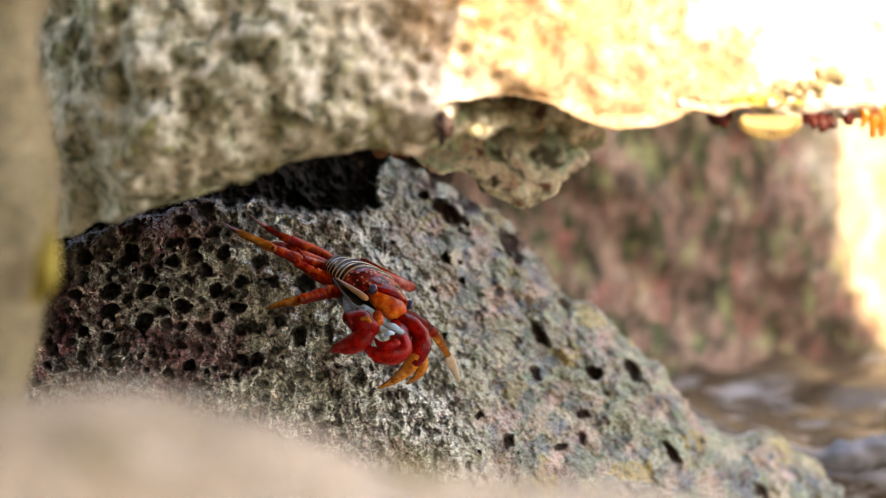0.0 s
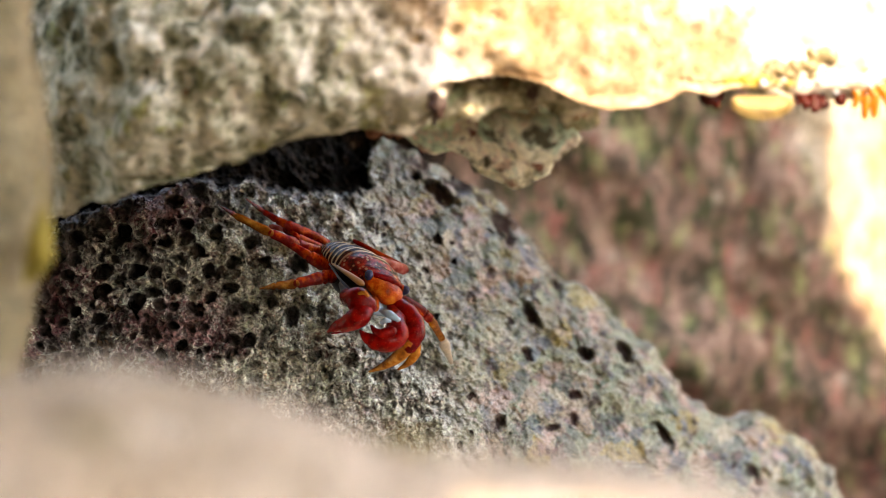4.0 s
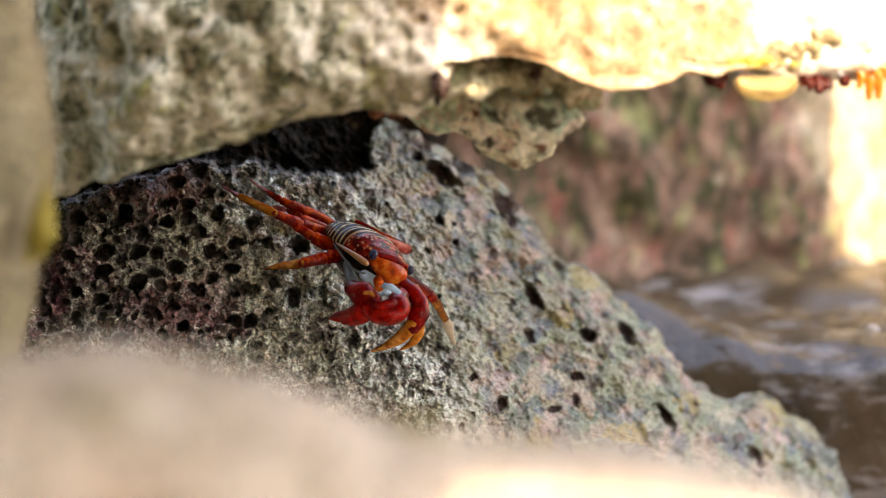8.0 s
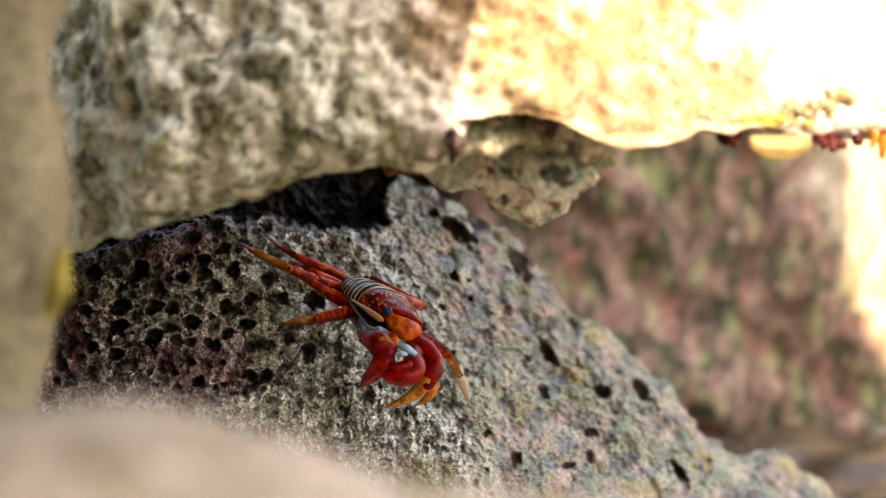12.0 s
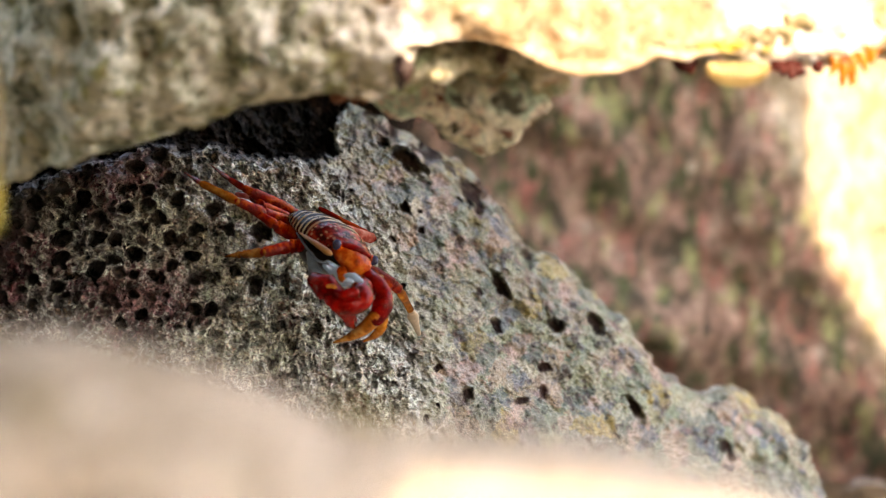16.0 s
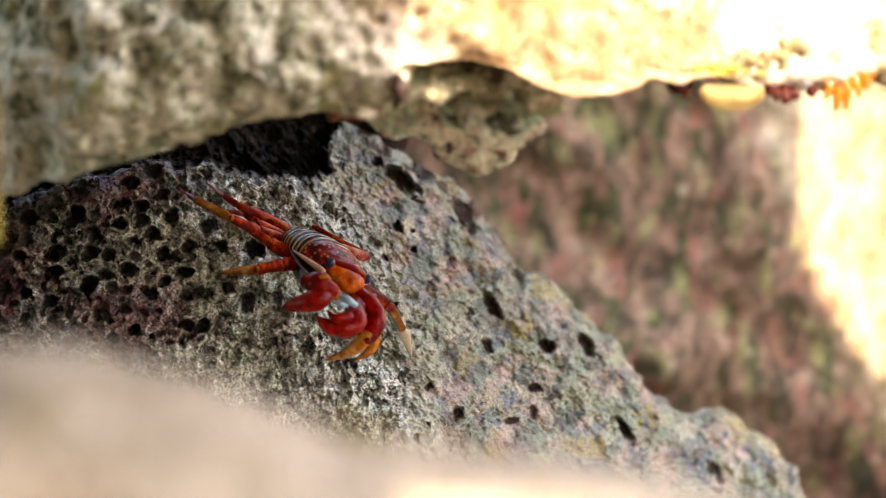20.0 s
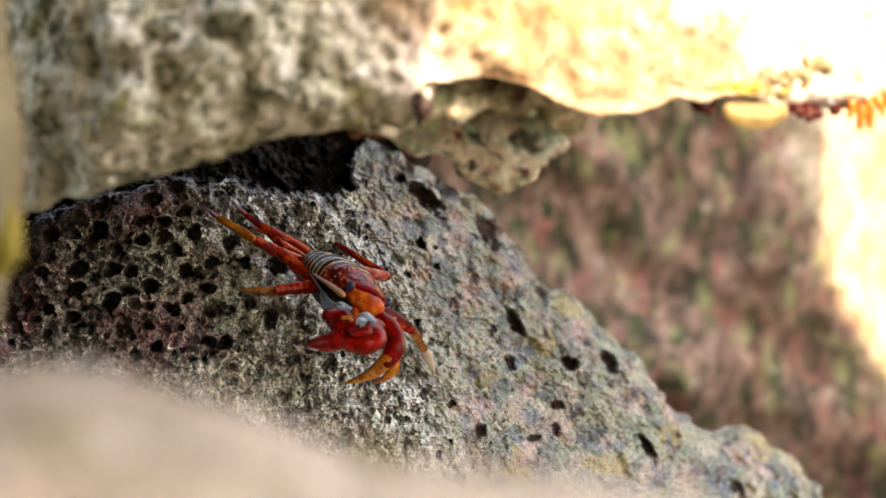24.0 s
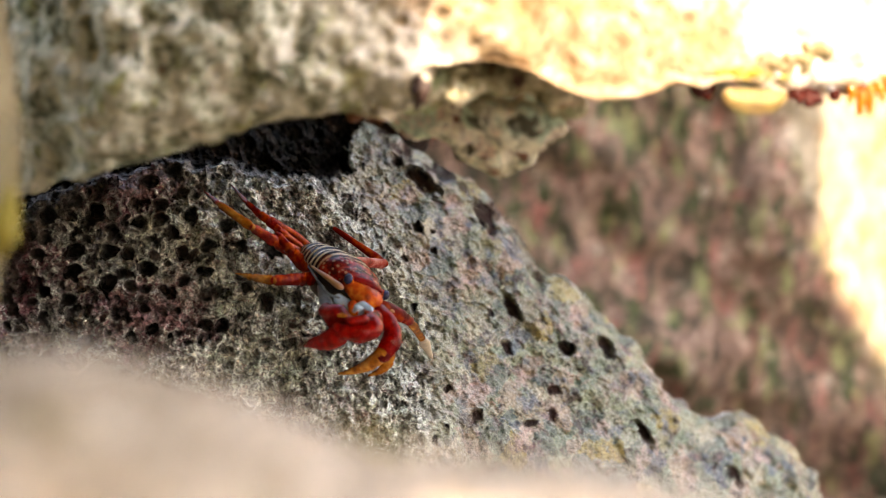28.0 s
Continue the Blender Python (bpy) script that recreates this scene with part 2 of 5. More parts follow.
    nt.links.new(bump.outputs[0], p.inputs["Normal"])
    return m


def plain(name, colour, roughness=0.5, grain_scale=300, spread_by=0.25, bumps=0.1, **more):
    m, nt, p = base(name, Roughness=roughness, **more)
    at = node(nt, "ShaderNodeTexCoord").outputs["Object"]
    tone = ramp(nt, cloud(nt, at, grain_scale, 4), [(0.25, tuple(c * (1 - spread_by) for c in colour)), (0.75, tuple(min(1, c * (1 + spread_by)) for c in colour))])
    nt.links.new(tone, p.inputs["Base Color"])
    bump = node(nt, "ShaderNodeBump", [("Height", cloud(nt, at, grain_scale * 2, 3))], Strength=bumps, Distance=0.001)
    nt.links.new(bump.outputs[0], p.inputs["Normal"])
    return m


def pitted_material():
    """Sea-worn rock: a purple crust blackened for the shade on one side, a pale wet filigree, and mottled lichen on the
    smoother side.
    Its rims, pits and the two kinds of ground come with the mesh."""
    m, nt, p = base("pitted_rock", Roughness=0.6)
    at = node(nt, "ShaderNodeTexCoord").outputs["Object"]
    flat = node(nt, "ShaderNodeMapping", [("Vector", at)], Scale=(1, 0.35, 1)).outputs[0]
    bent = node(nt, "ShaderNodeTexNoise", [("Vector", flat)], Scale=130.0, Detail=4.0, Roughness=0.65)
    moved = node(nt, "ShaderNodeMix", [("A", flat), ("B", bent.outputs["Color"])], data_type="VECTOR", Factor=0.014)

    def blotches(scale, tones, shift):
        spot = node(nt, "ShaderNodeMapping", [("Vector", moved.outputs[1])], Location=(shift, 0, shift))
        n = node(nt, "ShaderNodeTexVoronoi", [("Vector", spot.outputs[0])], Scale=scale, feature="SMOOTH_F1", Smoothness=0.12)
        one = node(nt, "ShaderNodeSeparateColor", [("Color", n.outputs["Color"])])
        out = ramp(nt, one.outputs[0], [((k + 0.5) / len(tones), tone) for k, tone in enumerate(tones)])
        return out

    def marked(title):
        return node(nt, "ShaderNodeAttribute", attribute_name=title).outputs["Fac"]
    lichen = blotches(62, [(0.08, 0.135, 0.11), (0.38, 0.43, 0.27), (0.15, 0.25, 0.17), (0.54, 0.34, 0.25), (0.26, 0.35, 0.22), (0.6, 0.54, 0.38), (0.08, 0.155, 0.14), (0.44, 0.34, 0.09)], 0.0)
    specks = blotches(230, [(0.05, 0.07, 0.06), (0.32, 0.33, 0.24), (0.48, 0.35, 0.27), (0.15, 0.21, 0.16), (0.58, 0.54, 0.44), (0.24, 0.23, 0.12)], 3.0)
    smooth = blend(nt, 0.27, lichen, specks)
    # yellow growth towards the open edge, pink and blue-grey spots
    smooth = blend(nt, blend(nt, 1.0, marked("edge"), ramp(nt, cloud(nt, flat, 70, 4, 0.6, None, 6.0), [(0.42, (0,)), (0.55, (0.75,))]), "MULTIPLY"), smooth, (0.55, 0.45, 0.17))
    smooth = blend(nt, ramp(nt, cloud(nt, flat, 46, 4, 0.6, None, 9.0), [(0.56, (0,)), (0.64, (0.75,))]), smooth, (0.6, 0.42, 0.37))
    smooth = blend(nt, ramp(nt, cloud(nt, flat, 62, 5, 0.65, None, 21.0), [(0.55, (0,)), (0.62, (0.85,))]), smooth, (0.1, 0.135, 0.18))
    smooth = blend(nt, ramp(nt, cloud(nt, flat, 85, 5, 0.65, None, 1.0), [(0.57, (0,)), (0.63, (0.9,))]), smooth, (0.06, 0.034, 0.028))
    # the pale filigree
    lace = blotches(200, [(0.27, 0.285, 0.245), (0.54, 0.59, 0.5), (0.72, 0.75, 0.68), (0.36, 0.45, 0.34), (0.64, 0.52, 0.45), (0.5, 0.57, 0.48), (0.27, 0.18, 0.16), (0.84, 0.86, 0.81)], 5.0)
    lace = blend(nt, ramp(nt, cloud(nt, flat, 48, 4, 0.6, None, 12.0), [(0.55, (0,)), (0.64, (0.6,))]), lace, (0.24, 0.28, 0.09))
    lace = blend(nt, ramp(nt, cloud(nt, flat, 40, 4, 0.6, None, 31.0), [(0.55, (0,)), (0.64, (0.7,))]), lace, (0.16, 0.05, 0.05))
    colour = blend(nt, marked("plain"), lace, smooth)
    # the purple crust, blackened so that its colour carries this side's shade
    shaded_crust = ramp(nt, cloud(nt, flat, 150, 5, 0.7, None, 2.0), [(0.38, (0.022, 0.021, 0.022)), (0.48, (0.09, 0.082, 0.086)), (0.6, (0.36, 0.365, 0.35))])
    shaded_crust = blend(nt, ramp(nt, cloud(nt, flat, 34, 4, 0.6, None, 4.0), [(0.48, (0,)), (0.57, (0.9,))]), shaded_crust, (0.2, 0.055, 0.085))
    shaded_crust = blend(nt, ramp(nt, cloud(nt, flat, 60, 5, 0.7, None, 14.0), [(0.57, (0,)), (0.62, (0.8,))]), shaded_crust, (0.34, 0.36, 0.32))
    shaded_crust = blend(nt, ramp(nt, cloud(nt, flat, 75, 5, 0.7, None, 24.0), [(0.62, (0,)), (0.68, (0.8,))]), shaded_crust, (0.5, 0.32, 0.2))
    colour = blend(nt, marked("dusk"), colour, shaded_crust)
    colour = blend(nt, marked("plum"), colour, ramp(nt, cloud(nt, flat, 170, 5, 0.7, None, 51.0), [(0.38, (0.045, 0.012, 0.02)), (0.52, (0.2, 0.06, 0.085)), (0.64, (0.45, 0.22, 0.24))]))
    pale = blotches(170, [(0.52, 0.57, 0.5), (0.74, 0.77, 0.7), (0.62, 0.56, 0.48), (0.42, 0.52, 0.42), (0.8, 0.84, 0.79)], 8.0)
    colour = blend(nt, blend(nt, marked("plum"), marked("crust"), (0.12, 0.12, 0.12)), colour, pale)
    # thin curled pale threads: filigree, with cool white wet glints painted in
    curl = node(nt, "ShaderNodeTexNoise", [("Vector", flat)], Scale=260.0, Detail=3.0)
    curled = node(nt, "ShaderNodeMix", [("A", flat), ("B", curl.outputs["Color"])], data_type="VECTOR", Factor=0.01)
    net = node(nt, "ShaderNodeTexVoronoi", [("Vector", curled.outputs[1])], feature="DISTANCE_TO_EDGE", Scale=185.0).outputs["Distance"]
    held = blend(nt, marked("dusk"), ramp(nt, cloud(nt, flat, 110, 4, 0.7, None, 15.0), [(0.4, (0,)), (0.52, (0.95,))]), ramp(nt, cloud(nt, flat, 75, 4, 0.7, None, 18.0), [(0.5, (0,)), (0.6, (0.9,))]))
    held = blend(nt, marked("plain"), held, (0.0, 0.0, 0.0))
    held = blend(nt, marked("film_shade"), held, (0.0, 0.0, 0.0))
    colour = blend(nt, blend(nt, 1.0, ramp(nt, net, [(0.04, (1,)), (0.1, (0,))]), held, "MULTIPLY"), colour, (0.72, 0.77, 0.72))
    colour = blend(nt, 1.0, colour, blend(nt, marked("plain"), ramp(nt, cloud(nt, at, 430, 4, 0.75, None, 7.7), [(0.38, (0.28,)), (0.5, (0.98,)), (0.6, (1.8, 1.8, 1.78))]), ramp(nt, cloud(nt, at, 620, 3, 0.7, None, 7.7), [(0.36, (0.5,)), (0.5, (0.98,)), (0.62, (1.4, 1.38, 1.34))])), "MULTIPLY")
    # dark lining colour that doubles as painted shade in pits and crevices
    slime_shade = blend(nt, marked("plain"), ramp(nt, cloud(nt, flat, 90, 4, 0.65, None, 47.0), [(0.4, (0.026, 0.026, 0.023)), (0.6, (0.085, 0.062, 0.054))]), (0.03, 0.014, 0.012))
    # the recess's shade, painted as near-black colour
    slime_shade = blend(nt, marked("recess"), slime_shade, ramp(nt, cloud(nt, flat, 110, 5, 0.7, None, 41.0), [(0.45, (0.003, 0.002, 0.002)), (0.6, (0.02, 0.011, 0.008)), (0.7, (0.08, 0.055, 0.045))]))
    colour = blend(nt, marked("film_shade"), colour, slime_shade)
    nt.links.new(colour, p.inputs["Base Color"])
    nt.links.new(ramp(nt, cloud(nt, at, 90, 4, 0.6, None, 17.0), [(0.4, (0.16,)), (0.6, (0.75,))]), p.inputs["Roughness"])
    gloss = blend(nt, marked("plain"), ramp(nt, marked("film_shade"), [(0.0, (0.4,)), (0.7, (0.2,))]), ramp(nt, marked("film_shade"), [(0.0, (0.3,)), (0.7, (0.02,))]))
    # gloss taken out of the recess so its painted shade stays dark
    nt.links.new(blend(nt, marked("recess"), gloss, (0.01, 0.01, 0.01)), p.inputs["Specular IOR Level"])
    bump = node(nt, "ShaderNodeBump", [("Height", cloud(nt, at, 420, 5, 0.72, None, 1.3))], Strength=0.7, Distance=0.0014)
    nt.links.new(bump.outputs[0], p.inputs["Normal"])
    return m


PITTED = pitted_material()
# sunlit right and shaded left get separate tones, light put into the colour
PALE = stone("pale_rock", [(0.42, (0.31, 0.2, 0.105)), (0.5, (0.41, 0.29, 0.17)), (0.58, (0.57, 0.455, 0.315))], 54, 170, 0.6,
             patches=[((0.37, 0.25, 0.115), 13, 0.52, 2.0), ((0.82, 0.75, 0.63), 11, 0.51, 17.0), ((0.27, 0.17, 0.06), 50, 0.64, 23.0)], soften=0.08, stretch=(1, 1, 0.8), zone=(-0.01, 0.06,
             [(0.39, (0.05, 0.056, 0.03)), (0.44, (0.19, 0.195, 0.115)), (0.485, (0.41, 0.405, 0.285)), (0.54, (0.61, 0.595, 0.455)), (0.61, (0.76, 0.74, 0.63))],
             [((0.3, 0.31, 0.12), 44, 0.57, 2.0), ((0.075, 0.085, 0.04), 66, 0.57, 6.0), ((0.76, 0.73, 0.62), 50, 0.585, 17.0), ((0.2, 0.09, 0.045), 60, 0.65, 29.0)], 0.05, 0.55), speckle=0.35)
LEDGE = stone("ledge_rock", [(0.4, (0.09, 0.075, 0.03)), (0.47, (0.33, 0.3, 0.17)), (0.53, (0.6, 0.56, 0.38)), (0.6, (0.82, 0.77, 0.6))], 40, 110, 0.35,
              patches=[((0.3, 0.36, 0.2), 34, 0.54, 2.0), ((0.34, 0.13, 0.04), 46, 0.56, 6.0), ((0.08, 0.04, 0.025), 50, 0.6, 9.0)], speckle=0.25)
SIDE = stone("side_rock", [(0.36, (0.16, 0.13, 0.065)), (0.5, (0.25, 0.21, 0.12)), (0.62, (0.34, 0.29, 0.19))], 26, 110, 0.6,
             patches=[((0.3, 0.25, 0.05), 14, 0.6, 4.0)])
MOSSY = stone("mossy_rock", [(0.41, (0.1, 0.09, 0.05)), (0.46, (0.38, 0.37, 0.25)), (0.51, (0.72, 0.7, 0.54)), (0.58, (0.92, 0.88, 0.74))], 36, 110, 0.35,
              patches=[((0.42, 0.56, 0.42), 30, 0.52, 2.0), ((0.2, 0.07, 0.045), 36, 0.53, 6.0), ((0.72, 0.55, 0.45), 40, 0.58, 9.0), ((0.06, 0.055, 0.03), 44, 0.54, 12.0)], speckle=0.25)
NEAR = stone("near_rock", [(0.36, (0.24, 0.19, 0.13)), (0.5, (0.42, 0.348, 0.268)), (0.62, (0.56, 0.49, 0.395))], 34, 110, 0.6,
             patches=[((0.28, 0.24, 0.16), 30, 0.57, 4.0), ((0.56, 0.5, 0.42), 26, 0.57, 11.0)])
# cream tones at the far right paint in the sun patch's brightness
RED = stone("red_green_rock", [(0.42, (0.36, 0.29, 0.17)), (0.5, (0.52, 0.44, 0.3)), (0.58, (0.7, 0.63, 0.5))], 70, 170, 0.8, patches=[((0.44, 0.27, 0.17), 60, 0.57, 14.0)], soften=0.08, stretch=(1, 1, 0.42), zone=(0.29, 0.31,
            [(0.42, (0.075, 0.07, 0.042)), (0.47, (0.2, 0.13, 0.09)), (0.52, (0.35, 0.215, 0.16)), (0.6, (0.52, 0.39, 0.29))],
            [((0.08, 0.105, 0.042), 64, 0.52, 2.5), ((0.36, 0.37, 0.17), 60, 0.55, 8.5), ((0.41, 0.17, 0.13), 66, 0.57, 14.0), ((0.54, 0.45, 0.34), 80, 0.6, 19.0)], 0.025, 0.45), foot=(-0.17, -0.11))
# near-black colour standing in for the cleft's deep shade
CLEFT_SHADE = stone("cleft_shade_rock", [(0.38, (0.003, 0.0025, 0.002)), (0.48, (0.014, 0.009, 0.007)), (0.56, (0.05, 0.03, 0.022)), (0.64, (0.2, 0.16, 0.13))], 50, 240, 0.9, wet=0.6, spec=0.08)


# ---- rocks ----
def crab_rock():
    outline = [(-0.3, -0.1), (-0.275, 0.0), (-0.24, 0.035), (-0.19, 0.055), (-0.14, 0.07), (-0.1, 0.085), (-0.06, 0.088), (-0.04, 0.073), (-0.0326, 0.0656), (-0.0109, 0.0565), (0.0056, 0.0431), (0.0184, 0.037),
               (0.0303, 0.0335), (0.0425, 0.0213), (0.0534, 0.0065), (0.0644, -0.0071), (0.0754, -0.0199), (0.0867, -0.024), (0.098, -0.0315), (0.1089, -0.0451), (0.1219, -0.0569), (0.1351, -0.0663), (0.1552, -0.0906),
               (0.1737, -0.1098), (0.1895, -0.1141), (0.2102, -0.1123), (0.2337, -0.1263), (0.2454, -0.1348), (0.2517, -0.153), (0.2622, -0.1712), (0.3, -0.4), (-0.027, -0.42), (-0.3, -0.4)]
    # the deep wet recess under the overhang; its shade is also painted near black
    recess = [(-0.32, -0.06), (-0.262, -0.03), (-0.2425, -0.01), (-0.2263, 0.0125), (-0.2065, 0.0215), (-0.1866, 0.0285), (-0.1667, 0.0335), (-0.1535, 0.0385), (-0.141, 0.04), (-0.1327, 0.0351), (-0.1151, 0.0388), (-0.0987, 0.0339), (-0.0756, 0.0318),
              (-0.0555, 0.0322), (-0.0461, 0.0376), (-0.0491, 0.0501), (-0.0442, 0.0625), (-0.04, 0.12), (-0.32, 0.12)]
    # x, z, radius of the large round holes of the black side
    round_holes = [(-0.159, 0.0249, 0.0053), (-0.1455, 0.0326, 0.0047), (-0.1516, 0.0115, 0.0047), (-0.1403, 0.0176, 0.0057), (-0.1515, 0.0035, 0.0043), (-0.1448, -0.0041, 0.0047), (-0.1692, -0.0164, 0.0046), (-0.18, -0.0157, 0.0053),
                   (-0.1875, 0.0058, 0.0066), (-0.1776, -0.0041, 0.005), (-0.1636, 0.0008, 0.0053), (-0.1576, -0.0257, 0.0056), (-0.1986, -0.0157, 0.0056), (-0.1991, -0.0283, 0.0056), (-0.1788, -0.0339, 0.0056), (-0.1362, -0.0314, 0.0037),
                   (-0.1381, -0.0158, 0.005), (-0.1341, 0.0059, 0.0053), (-0.2145, -0.0404, 0.0049), (-0.2014, -0.0447, 0.0053), (-0.1255, -0.0265, 0.005), (-0.1247, -0.0391, 0.0037), (-0.1242, -0.0563, 0.0043), (-0.1143, -0.0573, 0.0053),
                   (-0.0894, -0.0419, 0.0057), (-0.1017, -0.0342, 0.0037), (-0.1053, -0.0109, 0.0047), (-0.0873, -0.0126, 0.006), (-0.1234, -0.0108, 0.0047), (-0.1138, 0.0009, 0.0047), (-0.2152, 0.0025, 0.006), (-0.2197, -0.019, 0.0046), (-0.1717, -0.029, 0.0043)]
    # x, z, half length, half width, tilt of the brown pits of the smoother side
    oval_pits = [(-0.0177, 0.0418, 0.005, 0.0035, 60), (-0.0117, 0.0515, 0.0078, 0.003, 62), (-0.0015, 0.0312, 0.0145, 0.0064, 38), (0.0378, 0.0118, 0.0151, 0.0068, 52), (0.0738, -0.026, 0.0075, 0.0032, 50), (0.0552, -0.045, 0.012, 0.0039, 62), (0.0421, -0.0482, 0.0039, 0.0028, 50),
                 (0.0888, -0.07, 0.0067, 0.005, 40), (0.1151, -0.0691, 0.0093, 0.0036, 55), (0.0524, -0.0682, 0.0056, 0.0042, 60), (0.0823, -0.0943, 0.0056, 0.0035, 20), (0.0806, -0.1085, 0.0056, 0.0031, 85), (0.1386, -0.1198, 0.0103, 0.0039, 55),
                 (0.0341, -0.1063, 0.0048, 0.0041, 0), (0.0672, -0.1118, 0.0059, 0.0021, 0), (-0.0848, -0.075, 0.0043, 0.003, 50), (-0.0888, -0.0657, 0.0037, 0.0027, 0), (-0.0433, -0.0975, 0.005, 0.0023, 20), (0.1986, -0.147, 0.0094, 0.0043, 50), (-0.0034, 0.002, 0.0046, 0.0028, 30)]

    def front(x, z):
        s = 0.72 * (x + 0.138) + 0.69 * (z - 0.0355)
        return 2.485 + 1.0 * s + 0.75 * np.sqrt(s * s + 0.02 ** 2)

    def relief(x, y, z, xs, zs):
        bend, warp = rough(x, y, z, 0.006, 3, 12, 0.65), rough(x, y, z, 0.005, 3, 52, 0.65)
        plain = 1 / (1 + np.exp(np.clip(-(x + 0.3 * z + 0.022 + 0.012 * rough(x, y, z, 0.02, 3, 5)) / 0.009, -30, 30)))
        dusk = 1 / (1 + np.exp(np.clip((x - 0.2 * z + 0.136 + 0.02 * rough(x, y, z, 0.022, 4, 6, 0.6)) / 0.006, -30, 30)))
        calm = 1 - 0.62 * plain
        lift = (0.5 + 0.5 * calm) * (0.012 * rough(x, y, z, 0.07, 3, 3) + 0.0055 * rough(x, y, z, 0.016, 4, 8, 0.62))
        u, v = x + 0.0019 * bend, z + 0.0019 * warp
        crust = np.zeros_like(lift)
        film_shade = np.zeros_like(lift)
        for size, seed, weight in ((0.0105, 29, 0.7), (0.0058, 31, 1.0), (0.0032, 35, 0.8)):
            f1, f2, pick = cells(u, v, size, seed)
            gap = f2 - f1
            deep = np.clip(1.5 * pick - 0.35, 0, 1)
            lift -= calm * weight * 0.75 * size * deep * np.clip(gap / 0.45, 0, 1) ** 0.8
            ridge = np.exp(-(gap / 0.13) ** 2)
            lift += calm * weight * 0.3 * size * ridge * np.clip(0.6 + bend, 0, 1.3)
            # more pale crust lower down, making up in colour for weak light
            crust = np.maximum(crust, weight * ridge * np.clip(0.7 + 0.6 * np.clip(-(z + 0.005) / 0.04, 0, 1) + 1.5 * rough(x, y, z, 0.009, 3, 44 + seed), 0, 1))
            film_shade = np.maximum(film_shade, 0.7 * weight * np.clip((pick - 0.72) / 0.1, 0, 1) * np.clip((gap - 0.2) / 0.2, 0, 1) * (1 - plain))
        # crevices, sunk and darkened in colour for the shadows between pits
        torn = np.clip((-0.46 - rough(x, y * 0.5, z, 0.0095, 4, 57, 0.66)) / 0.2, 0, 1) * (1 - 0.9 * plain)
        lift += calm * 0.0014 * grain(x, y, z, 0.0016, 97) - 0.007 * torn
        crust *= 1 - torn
        film_shade = np.maximum(film_shade, 0.65 * torn)
        crust *= (1 - 0.75 * plain) * (1 - dusk * (1 - np.clip(0.72 + 1.6 * rough(x, y, z, 0.02, 3, 63), 0.1, 1) * np.clip((x + 0.235) / 0.04, 0.1, 1)))
        rnd = np.random.RandomState(4)
        holes = [(a, b, r, r * 0.92, 0, 4.0 * r) for a, b, r in round_holes]
        for _ in range(5200):
            hx, hz = rnd.uniform(-0.27, 0.02), rnd.uniform(-0.16, 0.06)
            here = 1 / (1 + math.exp((hx + 0.135 - 0.4 * (hz + 0.03)) / 0.012))
            if rnd.rand() > 0.02 + 0.45 * here:
                continue
            r = 0.0014 + (0.0012 + 0.0034 * here) * rnd.rand() ** 1.4
            if all((hx - a) ** 2 + (hz - b) ** 2 > (0.98 * (r + c)) ** 2 for a, b, c, *_ in holes):
                holes.append((hx, hz, r, r * rnd.uniform(0.6, 1), rnd.uniform(0, 90), r * rnd.uniform(0.9, 3.6)))
        dent(lift, crust, film_shade, xs, zs, x, z, holes, bend, warp)
        dent(lift, crust, film_shade, xs, zs, x, z, [(a, b, r, k, t, 2.2 * k) for a, b, r, k, t in oval_pits], bend, warp, 0.97, 0.4)
        film_shade *= 0.74 + 0.26 * np.maximum(plain, 0.6 * dusk)
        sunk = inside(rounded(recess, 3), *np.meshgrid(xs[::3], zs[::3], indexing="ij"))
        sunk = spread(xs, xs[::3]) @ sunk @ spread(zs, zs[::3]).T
        # rock below the recess darkened in colour for the overhang's shade
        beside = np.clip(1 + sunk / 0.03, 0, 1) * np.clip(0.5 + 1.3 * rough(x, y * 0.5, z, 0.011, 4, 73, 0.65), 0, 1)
        # upper left blackened, shade under the overhang put into the colour
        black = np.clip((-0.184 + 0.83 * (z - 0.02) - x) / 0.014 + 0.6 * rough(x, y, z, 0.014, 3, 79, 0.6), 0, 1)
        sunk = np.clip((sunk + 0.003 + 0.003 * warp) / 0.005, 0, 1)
        film_shade = np.maximum(film_shade, np.maximum(0.85 * beside * (x < -0.02), 0.8 * black))
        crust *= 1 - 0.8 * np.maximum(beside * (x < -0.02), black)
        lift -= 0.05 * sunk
        film_shade = np.maximum(film_shade, np.clip(2.2 * sunk - 0.2 - 0.35 * np.clip(bend, 0, 1), 0, 0.97))
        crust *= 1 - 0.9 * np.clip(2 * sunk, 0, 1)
        plum = sum(np.exp(-((x - a) ** 2 + (z - b) ** 2) / r ** 2) for a, b, r in ((-0.14, -0.052, 0.019), (-0.162, 0.026, 0.011), (-0.165, -0.045, 0.012)))
        plum = np.clip(1.6 * plum - 0.25 + 0.7 * rough(x, y, z, 0.009, 4, 89, 0.65), 0, 1)
        # dark brown blotches just below the crest
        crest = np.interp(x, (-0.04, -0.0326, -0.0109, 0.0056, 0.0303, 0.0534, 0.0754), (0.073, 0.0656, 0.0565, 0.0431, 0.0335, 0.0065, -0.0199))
        crest_blotch = np.clip(1.1 - (crest - z) / 0.024, 0, 1) * np.clip(0.28 + 1.9 * rough(x, y * 0.5, z, 0.012, 4, 83, 0.62), 0, 1) * (x > -0.045) * (x < 0.075)
        film_shade = np.maximum(film_shade, 0.95 * crest_blotch)
        lift -= 0.004 * crest_blotch
